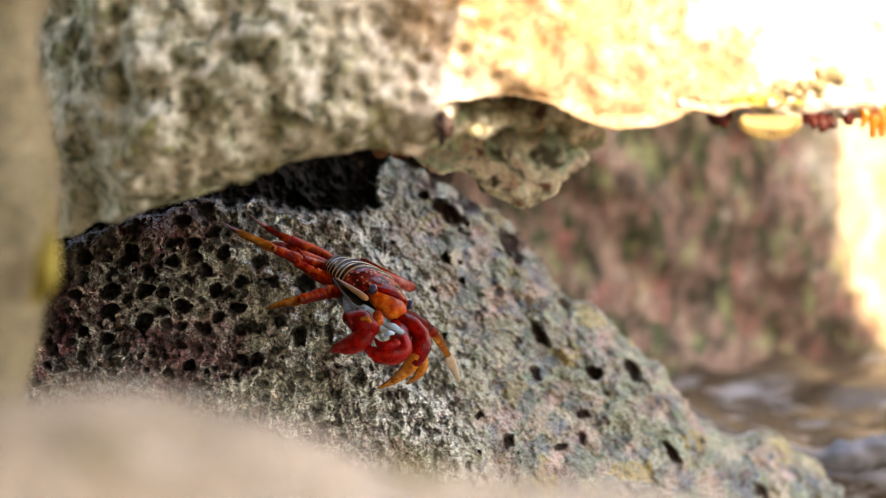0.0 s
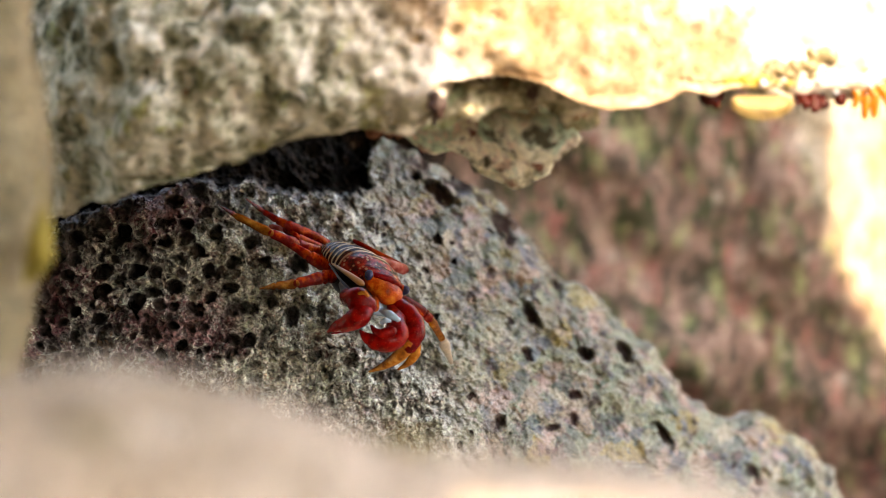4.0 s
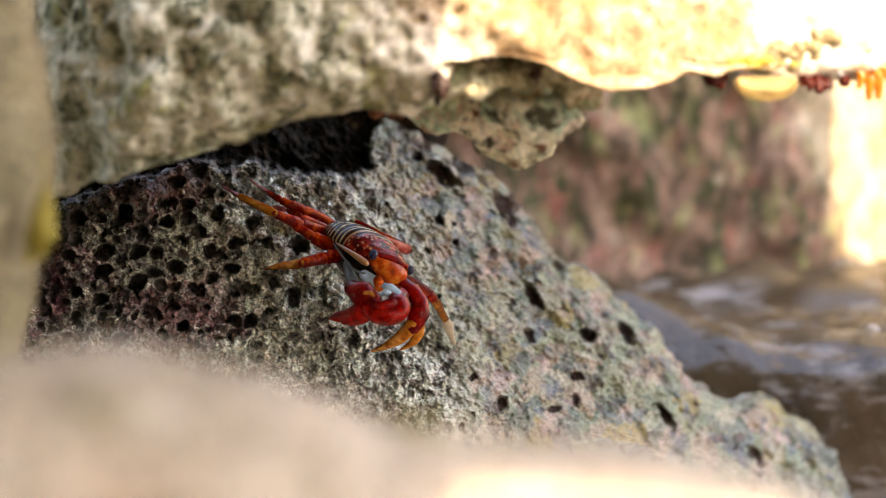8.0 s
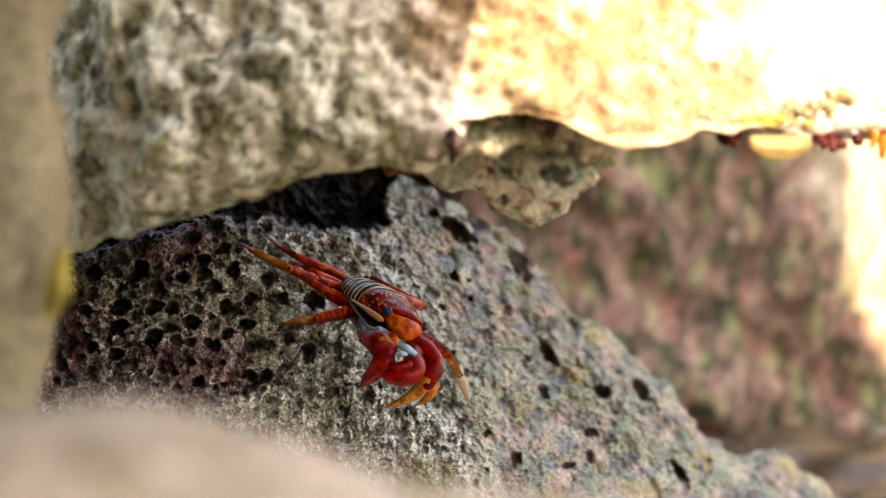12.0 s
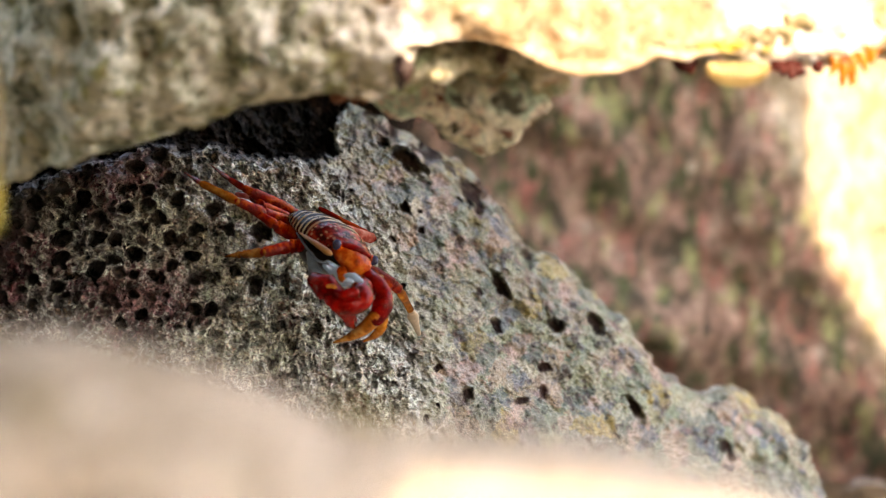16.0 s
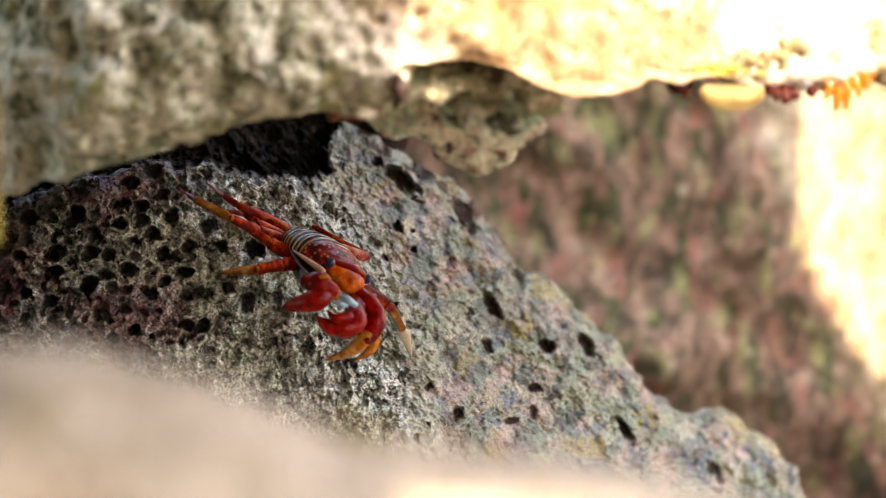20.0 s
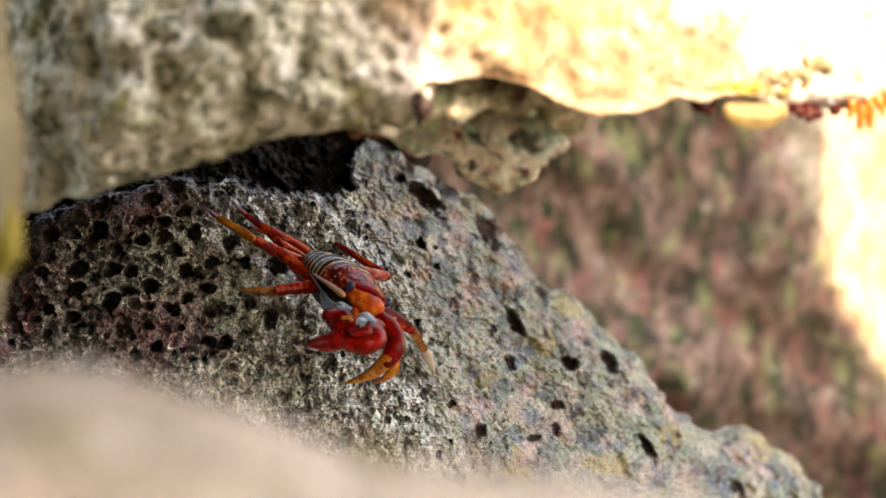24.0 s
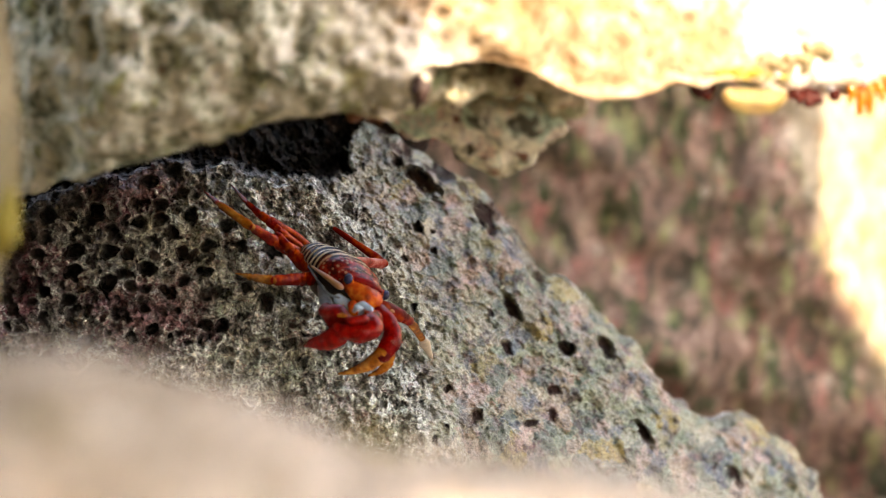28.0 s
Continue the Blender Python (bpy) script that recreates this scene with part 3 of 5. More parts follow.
        edge = np.clip(1 - (0.012 - 0.73 * (x - 0.063) - z) / 0.035, 0, 1) * np.clip((x - 0.05) / 0.03, 0, 1)
        return lift, {"crust": np.clip(crust, 0, 1), "film_shade": film_shade, "plain": plain, "dusk": dusk, "edge": edge, "plum": plum, "recess": np.clip(1.6 * sunk, 0, 1)}
    xs = steps([(-0.32, 0.004), (-0.26, 0.00052), (0.0, 0.0008), (0.16, 0.0012), (0.27, 0.004), (0.32, 1)])
    zs = steps([(-0.43, 0.006), (-0.175, 0.0012), (-0.12, 0.00052), (0.045, 0.001), (0.1, 1)])
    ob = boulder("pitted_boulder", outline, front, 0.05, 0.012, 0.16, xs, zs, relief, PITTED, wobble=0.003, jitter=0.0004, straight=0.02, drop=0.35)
    tagged(ob, "wet dark pitted boulder with grey, green and pink crust", "boulder")


def overhang():
    outline = [(-0.9, 1.2), (-0.7, 0.1), (-0.38, 0.03), (-0.218, 0.014), (-0.2, 0.017), (-0.167, 0.025), (-0.134, 0.035), (-0.107, 0.046), (-0.08, 0.056), (-0.044, 0.06), (-0.02, 0.055), (-0.004, 0.067), (0.002, 0.08),
               (0.023, 0.087), (0.045, 0.085), (0.067, 0.076), (0.082, 0.071), (0.113, 0.072), (0.128, 0.08), (0.159, 0.081), (0.205, 0.079), (0.242, 0.08), (0.4, 0.09), (0.95, 0.12),
               (1.02, 0.4), (1.12, 0.56), (0.98, 0.66), (0.79, 0.75), (0.725, 0.82), (0.715, 0.92), (0.7, 1.1), (0.45, 1.3)]

    def front(x, z):
        under = np.clip(0.105 + 0.22 * (x + 0.04) - z, 0, 0.045) / (1 + np.exp(np.clip((x + 0.02) / 0.012, -30, 30)))
        return 2.2 + 0.12 * np.clip(z - 0.1, 0, 9) + 0.12 * np.clip(x, 0, 0.4) + 14 * under ** 2 + 1.1 * np.clip(-0.165 - x, 0, 0.12)

    def relief(x, y, z, xs, zs):
        calm = 1 - 0.6 / (1 + np.exp(-(x - 0.01) / 0.015))
        lift = calm * (0.016 * rough(x, y, z, 0.09, 3, 61) + 0.0085 * rough(x, y, z, 0.017, 4, 66, 0.62))
        return lift, None
    xs = steps([(-0.92, 0.03), (-0.27, 0.0022), (0.3, 0.02), (1.2, 1)])
    zs = steps([(0.0, 0.0022), (0.15, 0.03), (1.32, 1)])
    ob = boulder("overhanging_boulder", outline, front, 0.008, 0.006, 0.24, xs, zs, relief, PALE, wobble=0.003, seed=7, straight=0.03)
    tagged(ob, "pale tan weathered boulder overhanging the gap, partly in sun", "boulder")


def simple_rock(name, label, outline, front, edge, rim, back, window, size, lumps, material, seed, fine=0.004, coarse=0.03, straight=0.15):
    (x0, x1), (z0, z1) = window
    line = np.array(outline)
    (ax, az), (bx, bz) = line.min(0) - 0.06, line.max(0) + 0.06
    x0, x1, z0, z1 = max(x0, ax + 0.01), min(x1, bx - 0.01), max(z0, az + 0.01), min(z1, bz - 0.01)
    xs = steps([(ax, coarse), (x0, fine), (x1, coarse), (bx, 1)])
    zs = steps([(az, coarse), (z0, fine), (z1, coarse), (bz, 1)])

    def relief(x, y, z, xs, zs):
        return lumps * rough(x, y, z, size, 5, seed, 0.55), None
    ob = boulder(name, outline, front, edge, rim, back, xs, zs, relief, material, wobble=lumps * 0.2, seed=seed, straight=straight)
    return tagged(ob, label, "boulder")


def other_rocks():
    simple_rock("near_boulder", "cream-coloured smooth boulder close to the lens, part sunlit",
                [(-0.5, -0.08), (-0.206, -0.051), (-0.137, -0.0415), (-0.102, -0.0375), (-0.084, -0.039), (-0.063, -0.0445), (-0.039, -0.0525), (-0.015, -0.06), (0.003, -0.064), (0.0115, -0.0652), (0.0377, -0.0662), (0.0673, -0.0695),
                 (0.0924, -0.0765), (0.115, -0.086), (0.142, -0.1), (0.3, -0.18), (0.4, -0.42), (-0.6, -0.42)],
                lambda x, z: 1.25 + 0 * x, 0.06, 0.05, 0.16, ((-0.2, 0.2), (-0.12, 0.0)), 0.05, 0.006, NEAR, 5)
    simple_rock("side_boulder", "upright pale boulder edged with yellow growth",
                [(-0.9, 0.4), (-0.21, 0.3), (-0.191, 0.112), (-0.184, 0.079), (-0.178, 0.041), (-0.176, 0.023), (-0.181, -0.007), (-0.188, -0.035), (-0.195, -0.063), (-0.2, -0.117), (-0.25, -0.42), (-0.9, -0.42)],
                lambda x, z: 1.85 + 0 * x, 0.06, 0.05, 0.3, ((-0.3, -0.15), (-0.15, 0.15)), 0.05, 0.008, SIDE, 9)
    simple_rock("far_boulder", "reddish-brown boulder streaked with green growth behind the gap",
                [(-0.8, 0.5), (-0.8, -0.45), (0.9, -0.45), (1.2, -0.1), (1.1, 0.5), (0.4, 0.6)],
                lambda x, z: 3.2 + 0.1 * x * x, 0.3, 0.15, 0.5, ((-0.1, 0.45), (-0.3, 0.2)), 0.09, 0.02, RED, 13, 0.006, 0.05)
    # slab added overhead, out of view, keeping the sun off the gap's left
    simple_rock("overhead_sun_block", "large pale boulder lying across the rocks overhead",
                [(-1.0, 0.4), (-0.9, 0.27), (-0.3, 0.25), (0.12, 0.26), (0.19, 0.34), (0.18, 0.8), (0.0, 1.0), (-0.9, 0.9)],
                lambda x, z: 0.75 + 0 * x, 0.1, 0.06, 1.05, ((-1, 0.2), (0.2, 1)), 0.1, 0.02, PALE, 23, 0.03)
    # second block added out of view, shading the left of the overhang
    simple_rock("perched_sun_block", "pale boulder perched above the gap",
                [(-0.8, 0.35), (-0.3, 0.3), (0.12, 0.31), (0.17, 0.36), (0.165, 0.7), (0.12, 1.05), (-0.7, 1.0)],
                lambda x, z: 1.5 + 0 * x, 0.05, 0.03, 0.45, ((-1, 0.2), (0.2, 1)), 0.1, 0.012, PALE, 29, 0.03, straight=0.75)
    # slab added out of view; its lower edge limits sun on the near boulder
    simple_rock("slab_sun_block", "pale slab of rock leaning over the near boulder",
                [(0.1, 0.493), (0.3, 0.478), (0.5, 0.473), (0.75, 0.463), (0.8, 0.8), (0.3, 0.9), (0.1, 0.8)],
                lambda x, z: 0.68 + 0 * x, 0.04, 0.03, 0.25, ((0, 0.9), (0.3, 1)), 0.1, 0.01, PALE, 37, 0.03, straight=0.7)
    # boulders added out of view round the camera to block low sky light
    for k, (x, y, w, h) in enumerate(((-2.2, -1.6, 1.0, 1.7), (-0.6, -2.2, 0.9, 1.3), (0.9, -2.3, 0.8, 1.2), (2.3, -1.4, 0.9, 1.1), (-2.3, 0.6, 0.9, 2.0), (2.5, 1.2, 0.8, 0.9), (-1.7, 2.6, 0.7, 1.6), (2.2, 3.2, 0.8, 0.8))):
        ob = simple_rock("shore_boulder", "large weathered tan shore boulder standing in the shallows",
                         [(x - w, -0.4), (x - w * 0.9, h * 0.5), (x - w * 0.4, h * 0.95), (x + w * 0.3, h), (x + w * 0.85, h * 0.6), (x + w, -0.4)],
                         lambda x, z, y=y: y + 0.1 * z, 0.25, 0.2, 1.0, ((-9, 9), (-9, 9)), 0.35, 0.08, PALE, 41 + k, 0.05)
        tagged(ob, group="shore boulders")
    # added stone that closes the cleft, coloured as its shade
    simple_rock("cleft_filler", "dark wet stone in the cleft under the overhang",
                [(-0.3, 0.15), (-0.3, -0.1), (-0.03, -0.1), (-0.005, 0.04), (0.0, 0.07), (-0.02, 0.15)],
                lambda x, z: 2.68 + 0 * x, 0.05, 0.03, 0.25, ((-0.15, 0.0), (0.0, 0.1)), 0.03, 0.012, CLEFT_SHADE, 31, 0.003)


crab_rock()
overhang()
other_rocks()


# ---- the crab ----
def limb_mesh(name, points, radii, material, flat=1.0, side=(0, 0, 1), sides=14, per=5):
    """A smooth tapering limb through points; flat squeezes it along side."""
    p = np.array(points, float)
    r = np.array(radii, float)
    n = len(p)
    at = np.linspace(0, n - 1, (n - 1) * per + 1)
    ext = np.vstack([2 * p[0] - p[1], p, 2 * p[-1] - p[-2]])
    line, rad = [], []
    for a in at:
        i = min(int(a), n - 2)
        t = a - i
        q0, q1, q2, q3 = ext[i], ext[i + 1], ext[i + 2], ext[i + 3]
        line.append(0.5 * (2 * q1 + (q2 - q0) * t + (2 * q0 - 5 * q1 + 4 * q2 - q3) * t * t + (3 * q1 - q0 - 3 * q2 + q3) * t ** 3))
        rad.append(r[i] + (r[i + 1] - r[i]) * t)
    # rounded ends
    d0, d1 = line[0] - line[1], line[-1] - line[-2]
    d0, d1 = d0 / np.linalg.norm(d0), d1 / np.linalg.norm(d1)
    head = [(line[0] + d0 * rad[0] * s, rad[0] * c) for s, c in ((0.95, 0.2), (0.75, 0.65), (0.4, 0.92))]
    tail = [(line[-1] + d1 * rad[-1] * s, rad[-1] * c) for s, c in ((0.4, 0.92), (0.75, 0.65), (0.95, 0.2))]
    line = [a for a, _ in head] + line + [a for a, _ in tail]
    rad = [b for _, b in head] + rad + [b for _, b in tail]
    bm = bmesh.new()
    rings = []
    turn, way = bm.verts.layers.float.new("turn"), bm.verts.layers.float.new("way")
    side = Vector(side).normalized()
    for k, (c, rr) in enumerate(zip(line, rad)):
        d = Vector(line[min(k + 1, len(line) - 1)] - line[max(k - 1, 0)])
        a = d.cross(side)
        a = a.normalized() if a.length > 1e-9 else Vector((1, 0, 0))
        b = a.cross(d).normalized()
        ring = []
        for j in range(sides):
            w = 2 * math.pi * j / sides
            v = bm.verts.new(Vector(c) + a * rr * math.cos(w) + b * rr * flat * math.sin(w))
            v[turn], v[way] = 0.5 + 0.5 * math.cos(w + 0.6), k / (len(line) - 1)
            ring.append(v)
        rings.append(ring)
    for u, v in zip(rings[:-1], rings[1:]):
        for j in range(sides):
            bm.faces.new((u[j], u[(j + 1) % sides], v[(j + 1) % sides], v[j]))
    bm.faces.new(rings[0][::-1])
    bm.faces.new(rings[-1])
    return bm


def part(name, bm, material, parent, label="", origin=None):
    """One mesh of its own under a thing or a part; origin: its pivot in the parent's space."""
    me = bpy.data.meshes.new(name)
    if origin is not None:
        bmesh.ops.translate(bm, verts=bm.verts, vec=-Vector(origin))
    bm.normal_update()
    bm.to_mesh(me)
    bm.free()
    me.polygons.foreach_set("use_smooth", np.ones(len(me.polygons), bool))
    me.materials.append(material)
    ob = new(name, me)
    ob.parent = parent
    if origin is not None:
        ob.location = origin
    return tagged(ob, label)


def shell_red(name, deep, light, gloss=0.2, scale=200, spots=0.0, stretch=None, banded=False, shine=0.16):
    """Glossy crab shell: mottled from a dark to a light tone, with pale warts."""
    m, nt, p = base(name, Roughness=gloss)
    at = node(nt, "ShaderNodeTexCoord").outputs["Object"]
    tone = ramp(nt, cloud(nt, at, scale, 5, 0.65, stretch), [(0.36, tuple(c * 0.5 for c in deep)), (0.48, deep), (0.56, tuple((a + b) / 2 for a, b in zip(deep, light))), (0.68, light)])
    if banded:
        turn = node(nt, "ShaderNodeAttribute", attribute_name="turn").outputs["Fac"]
        way = node(nt, "ShaderNodeAttribute", attribute_name="way").outputs["Fac"]
        mixed = node(nt, "ShaderNodeMath", [(0, turn), (1, cloud(nt, at, 240, 3, 0.6, None, 2.0))], operation="ADD")
        tone = blend(nt, ramp(nt, mixed.outputs[0], [(0.5, (1,)), (0.85, (0.15,)), (1.0, (0,))]), tone, tuple(c * 0.35 for c in deep))
        tone = blend(nt, ramp(nt, mixed.outputs[0], [(1.0, (0,)), (1.18, (0.8,))]), tone, tuple(min(0.8, c * 1.35) for c in light))
        tone = blend(nt, ramp(nt, way, [(0.0, (0.5,)), (0.08, (0,)), (0.92, (0,)), (1.0, (0.5,))]), tone, tuple(c * 0.3 for c in deep))
    if spots:
        dots = node(nt, "ShaderNodeTexVoronoi", [("Vector", at)], Scale=spots).outputs["Distance"]
        tone = blend(nt, ramp(nt, dots, [(0.1, (0.35,)), (0.2, (0,))]), tone, (0.6, 0.14, 0.07))
    nt.links.new(tone, p.inputs["Base Color"])
    p.inputs["Specular IOR Level"].default_value = shine
    p.inputs["Coat Weight"].default_value = 0.06
    p.inputs["Coat Roughness"].default_value = 0.06
    height = cloud(nt, at, 380, 4)
    if spots:
        height = blend(nt, 0.5, height, ramp(nt, dots, [(0.0, (1,)), (0.35, (0.3,))]))
    bump = node(nt, "ShaderNodeBump", [("Height", height)], Strength=0.6, Distance=0.0012)
    nt.links.new(bump.outputs[0], p.inputs["Normal"])
    return m


def striped_shell():
    m, nt, p = base("striped_shell", Roughness=0.25)
    at = node(nt, "ShaderNodeTexCoord").outputs["Object"]
    bent = node(nt, "ShaderNodeMapping", [("Vector", at)], Rotation=(0, 0, -0.2))
    wave = node(nt, "ShaderNodeTexWave", [("Vector", bent.outputs[0])], Scale=80.0, Distortion=1.6, Detail=1.0)
    wave.inputs["Detail Scale"].default_value = 0.5
    lines = ramp(nt, wave.outputs["Fac"], [(0.58, (0.014, 0.006, 0.005)), (0.8, (0.62, 0.5, 0.34))])
    dots = node(nt, "ShaderNodeTexVoronoi", [("Vector", at)], Scale=300.0).outputs["Distance"]
    red = ramp(nt, cloud(nt, at, 260, 4), [(0.4, (0.05, 0.002, 0.002)), (0.5, (0.2, 0.004, 0.004)), (0.62, (0.42, 0.035, 0.02))])
    red = blend(nt, ramp(nt, dots, [(0.2, (0.85,)), (0.34, (0,))]), red, (0.5, 0.26, 0.16))
    x = node(nt, "ShaderNodeSeparateXYZ", [("Vector", at)]).outputs["X"]
    where = node(nt, "ShaderNodeMapRange", [("Value", x)])
    where.inputs["From Min"].default_value, where.inputs["From Max"].default_value = 0.004, 0.009
    nt.links.new(blend(nt, where.outputs[0], lines, red), p.inputs["Base Color"])
    p.inputs["Specular IOR Level"].default_value = 0.12
    p.inputs["Coat Weight"].default_value = 0.08
    bump = node(nt, "ShaderNodeBump", [("Height", cloud(nt, at, 300, 3))], Strength=0.5, Distance=0.0015)
    nt.links.new(bump.outputs[0], p.inputs["Normal"])
    return m


CLAW_RED = shell_red("claw_red", (0.19, 0.0012, 0.001), (0.36, 0.006, 0.003), 0.06, 150, 620.0, shine=0.1)
LEG_RED = shell_red("leg_red", (0.3, 0.005, 0.0012), (0.66, 0.085, 0.007), 0.1, 190, banded=True, shine=0.11)
LEG_GOLD = shell_red("leg_gold", (0.52, 0.15, 0.014), (0.72, 0.34, 0.06), 0.2, 160, banded=True, shine=0.1)
LEG_PINK = shell_red("leg_pink", (0.4, 0.05, 0.035), (0.56, 0.2, 0.16), 0.25, 120)
FACE_ORANGE = shell_red("face_orange", (0.62, 0.07, 0.006), (0.85, 0.25, 0.03), 0.15, 150, shine=0.12)
SHELL = striped_shell()
BLUE_GREY = plain("blue_grey_shell", (0.14, 0.2, 0.27), 0.3, 200, 0.35)
PALE_BLUE = plain("pale_blue_shell", (0.42, 0.62, 0.82), 0.25, 200, 0.2)
PALE_TIP = plain("pale_tip", (0.62, 0.5, 0.36), 0.5)
TAN = plain("tan_shell", (0.42, 0.19, 0.05), 0.3, 150, 0.35)
EYE = plain("eye", (0.03, 0.035, 0.1), 0.08, 500, 0.6)
DARK_SHELL = plain("dark_shell", (0.02, 0.015, 0.015), 0.3)


def carapace_mesh():
    bm = bmesh.new()
    rings, n = [], 32
    for k in range(25):
        s = k / 24
        x = -0.0255 + 0.0545 * s
        half = 0.009 + 0.0175 * math.sin(math.pi * min(1, 0.1 + 0.86 * s)) ** 0.55
        top = 0.0035 + 0.0095 * math.sin(math.pi * (0.08 + 0.84 * s)) ** 0.7
        low = 0.004 * (0.3 + math.sin(math.pi * min(1, 0.1 + 0.85 * s)))
        ring = []
        for j in range(n):
            w = 2 * math.pi * j / n
            c, sn = math.cos(w), math.sin(w)
            y = half * math.copysign(abs(c) ** 0.8, c)
            z = (top if sn > 0 else low) * math.copysign(abs(sn) ** 0.85, sn)
            z += 0.0006 * math.sin(x * 620) * (sn > 0)
            ring.append(bm.verts.new((x, y, z)))
        rings.append(ring)
    for u, v in zip(rings[:-1], rings[1:]):
        for j in range(n):
            bm.faces.new((u[j], u[(j + 1) % n], v[(j + 1) % n], v[j]))
    bm.faces.new(rings[0][::-1])
    bm.faces.new(rings[-1])
    return bm


def bristles(points, length, count, seed):
    """Stiff hairs below a leg, joined."""
    rnd = random.Random(seed)
    bm = bmesh.new()
    a, b = Vector(points[0]), Vector(points[1])
    for k in range(count):
        c = a.lerp(b, (k + 0.5) / count)
        tip = c + Vector((rnd.uniform(-0.3, 0.6), rnd.uniform(-0.3, 0.3), -1)) * length * rnd.uniform(0.6, 1.1)
        ring = [bm.verts.new(c + Vector((0.0003 * math.cos(w), 0.0003 * math.sin(w), 0))) for w in (0, 2.1, 4.2)]
        top = bm.verts.new(tip)
        for i in range(3):
            bm.faces.new((ring[i], ring[(i + 1) % 3], top))
    return bm


FACING = Vector((0.79, -0.6, 0.1))


def crab():
    body = new("crab")
    tagged(body, "red shore crab with striped shell clinging to the pitted boulder", "crab")
    slim = Matrix.Translation((0, -0.0034, 0)) @ Matrix.Diagonal((1, 0.81, 1, 1))

    def trunk(name, bm, material, parent, label=""):
        bmesh.ops.transform(bm, matrix=slim, verts=bm.verts)
        return part(name, bm, material, parent, label)
    trunk("carapace", carapace_mesh(), SHELL, body, "dark red shell with cream stripes")
    trunk("belly", limb_mesh("b", [(-0.024, 0, -0.007), (0.0, 0, -0.009), (0.022, 0, -0.008)], [0.012, 0.019, 0.014], DARK_SHELL, 0.45), DARK_SHELL, body, "dark underside")
    for side in (-1, 1):
        trunk("flank_plate", limb_mesh("k", [(0.0015, side * 0.0264, -0.0018), (0.0204, side * 0.0281, -0.0009), (0.0307, side * 0.0246, -0.0012)], [0.001, 0.0032, 0.0042], TAN, 0.45), TAN, body, "tan side plate")
        trunk("flank_edge", limb_mesh("k", [(-0.0024, side * 0.0252, -0.0033), (0.0173, side * 0.0280, -0.0063), (0.0287, side * 0.0266, -0.0082), (0.0337, side * 0.0215, -0.0069)], [0.0006, 0.0009, 0.001, 0.0008], BLUE_GREY, 0.8), BLUE_GREY, body, "pale blue lower flank")
        stalk = trunk("eye_stalk", limb_mesh("s", [(0.023, side * 0.0135, 0.001), (0.0265, side * 0.0155, 0.0035)], [0.003, 0.0034], DARK_SHELL), FACE_ORANGE, body)
        trunk("eye", limb_mesh("e", [(0.0268, side * 0.016, 0.0036), (0.0282, side * 0.0178, 0.0046)], [0.0031, 0.0029], EYE), EYE, stalk, "glossy blue-grey eye")
    trunk("face_plate", limb_mesh("f", [(0.0275, -0.0115, 0.0005), (0.0335, -0.004, -0.0005), (0.0335, 0.004, -0.0005), (0.0275, 0.0115, 0.0005)], [0.005, 0.0078, 0.0078, 0.005], FACE_ORANGE, 0.85), FACE_ORANGE, body, "bright orange face plate")
    trunk("brow", limb_mesh("f", [(0.0265, -0.013, 0.0055), (0.03, 0.0, 0.0068), (0.0265, 0.013, 0.0055)], [0.0024, 0.0034, 0.0024], CLAW_RED, 0.8), CLAW_RED, body, "dark red brow ridge")
    part("mouth_plate", limb_mesh("m", [(0.028, -0.0165, -0.0085), (0.033, -0.006, -0.0105), (0.031, 0.006, -0.01)], [0.003, 0.0048, 0.0036], PALE_BLUE, 1.0), PALE_BLUE, body, "pale blue mouth plate")
    part("mouth_part", limb_mesh("m", [(0.038, -0.013, -0.007), (0.043, -0.014, -0.0095)], [0.003, 0.0028], FACE_ORANGE, 1.0), FACE_ORANGE, body, "orange mouth part")
    limbs = {}

    def leg(key, joints, radii, mats, names, hair=None):
        root = joints[0]
        a, b = Vector(joints[0]), Vector(joints[1])
        r0, r1 = radii[0]
        femur = part("walking_leg", limb_mesh("l", [a, a.lerp(b, 0.3), a.lerp(b, 0.75), a.lerp(b, 0.95), b], [r0 * 0.7, r0, (r0 + r1) * 0.5, r1 * 1.12, r1 * 0.8], mats[0], 0.5, FACING), mats[0], body, "", root)
        for k in range(1, len(joints) - 1):
            a, b = Vector(joints[k]), Vector(joints[k + 1])
            r0, r1 = radii[k]
            bm = limb_mesh("p", [a, a.lerp(b, 0.18), a.lerp(b, 0.55), a.lerp(b, 0.9), b], [r0 * 0.75, r0 * 1.08, (r0 + r1) * 0.48, r1 * 1.1, r1 * 0.75], mats[k], 0.6, FACING)
            bmesh.ops.translate(bm, verts=bm.verts, vec=-Vector(root))
            part(names[k - 1], bm, mats[k], femur)
        if hair:
            bm = bristles(joints[hair:hair + 2], 0.005, 22, 3)
            bmesh.ops.translate(bm, verts=bm.verts, vec=-Vector(root))
            part("bristles", bm, DARK_SHELL, femur, "short dark bristles")
        limbs[key] = (femur, root, joints[-1])

    leg("r4", [(-0.0332, -0.0098, 0.0031), (-0.0330, -0.0425, 0.0034), (-0.0367, -0.0473, 0.0031), (-0.0466, -0.0520, 0.0030), (-0.0744, -0.0486, 0.0020)], [(0.0036, 0.0029), (0.0025, 0.0022), (0.0020, 0.0015), (0.0014, 0.0003)], [LEG_RED, LEG_RED, LEG_RED, LEG_RED], ("carpus", "propodus", "dactyl",))
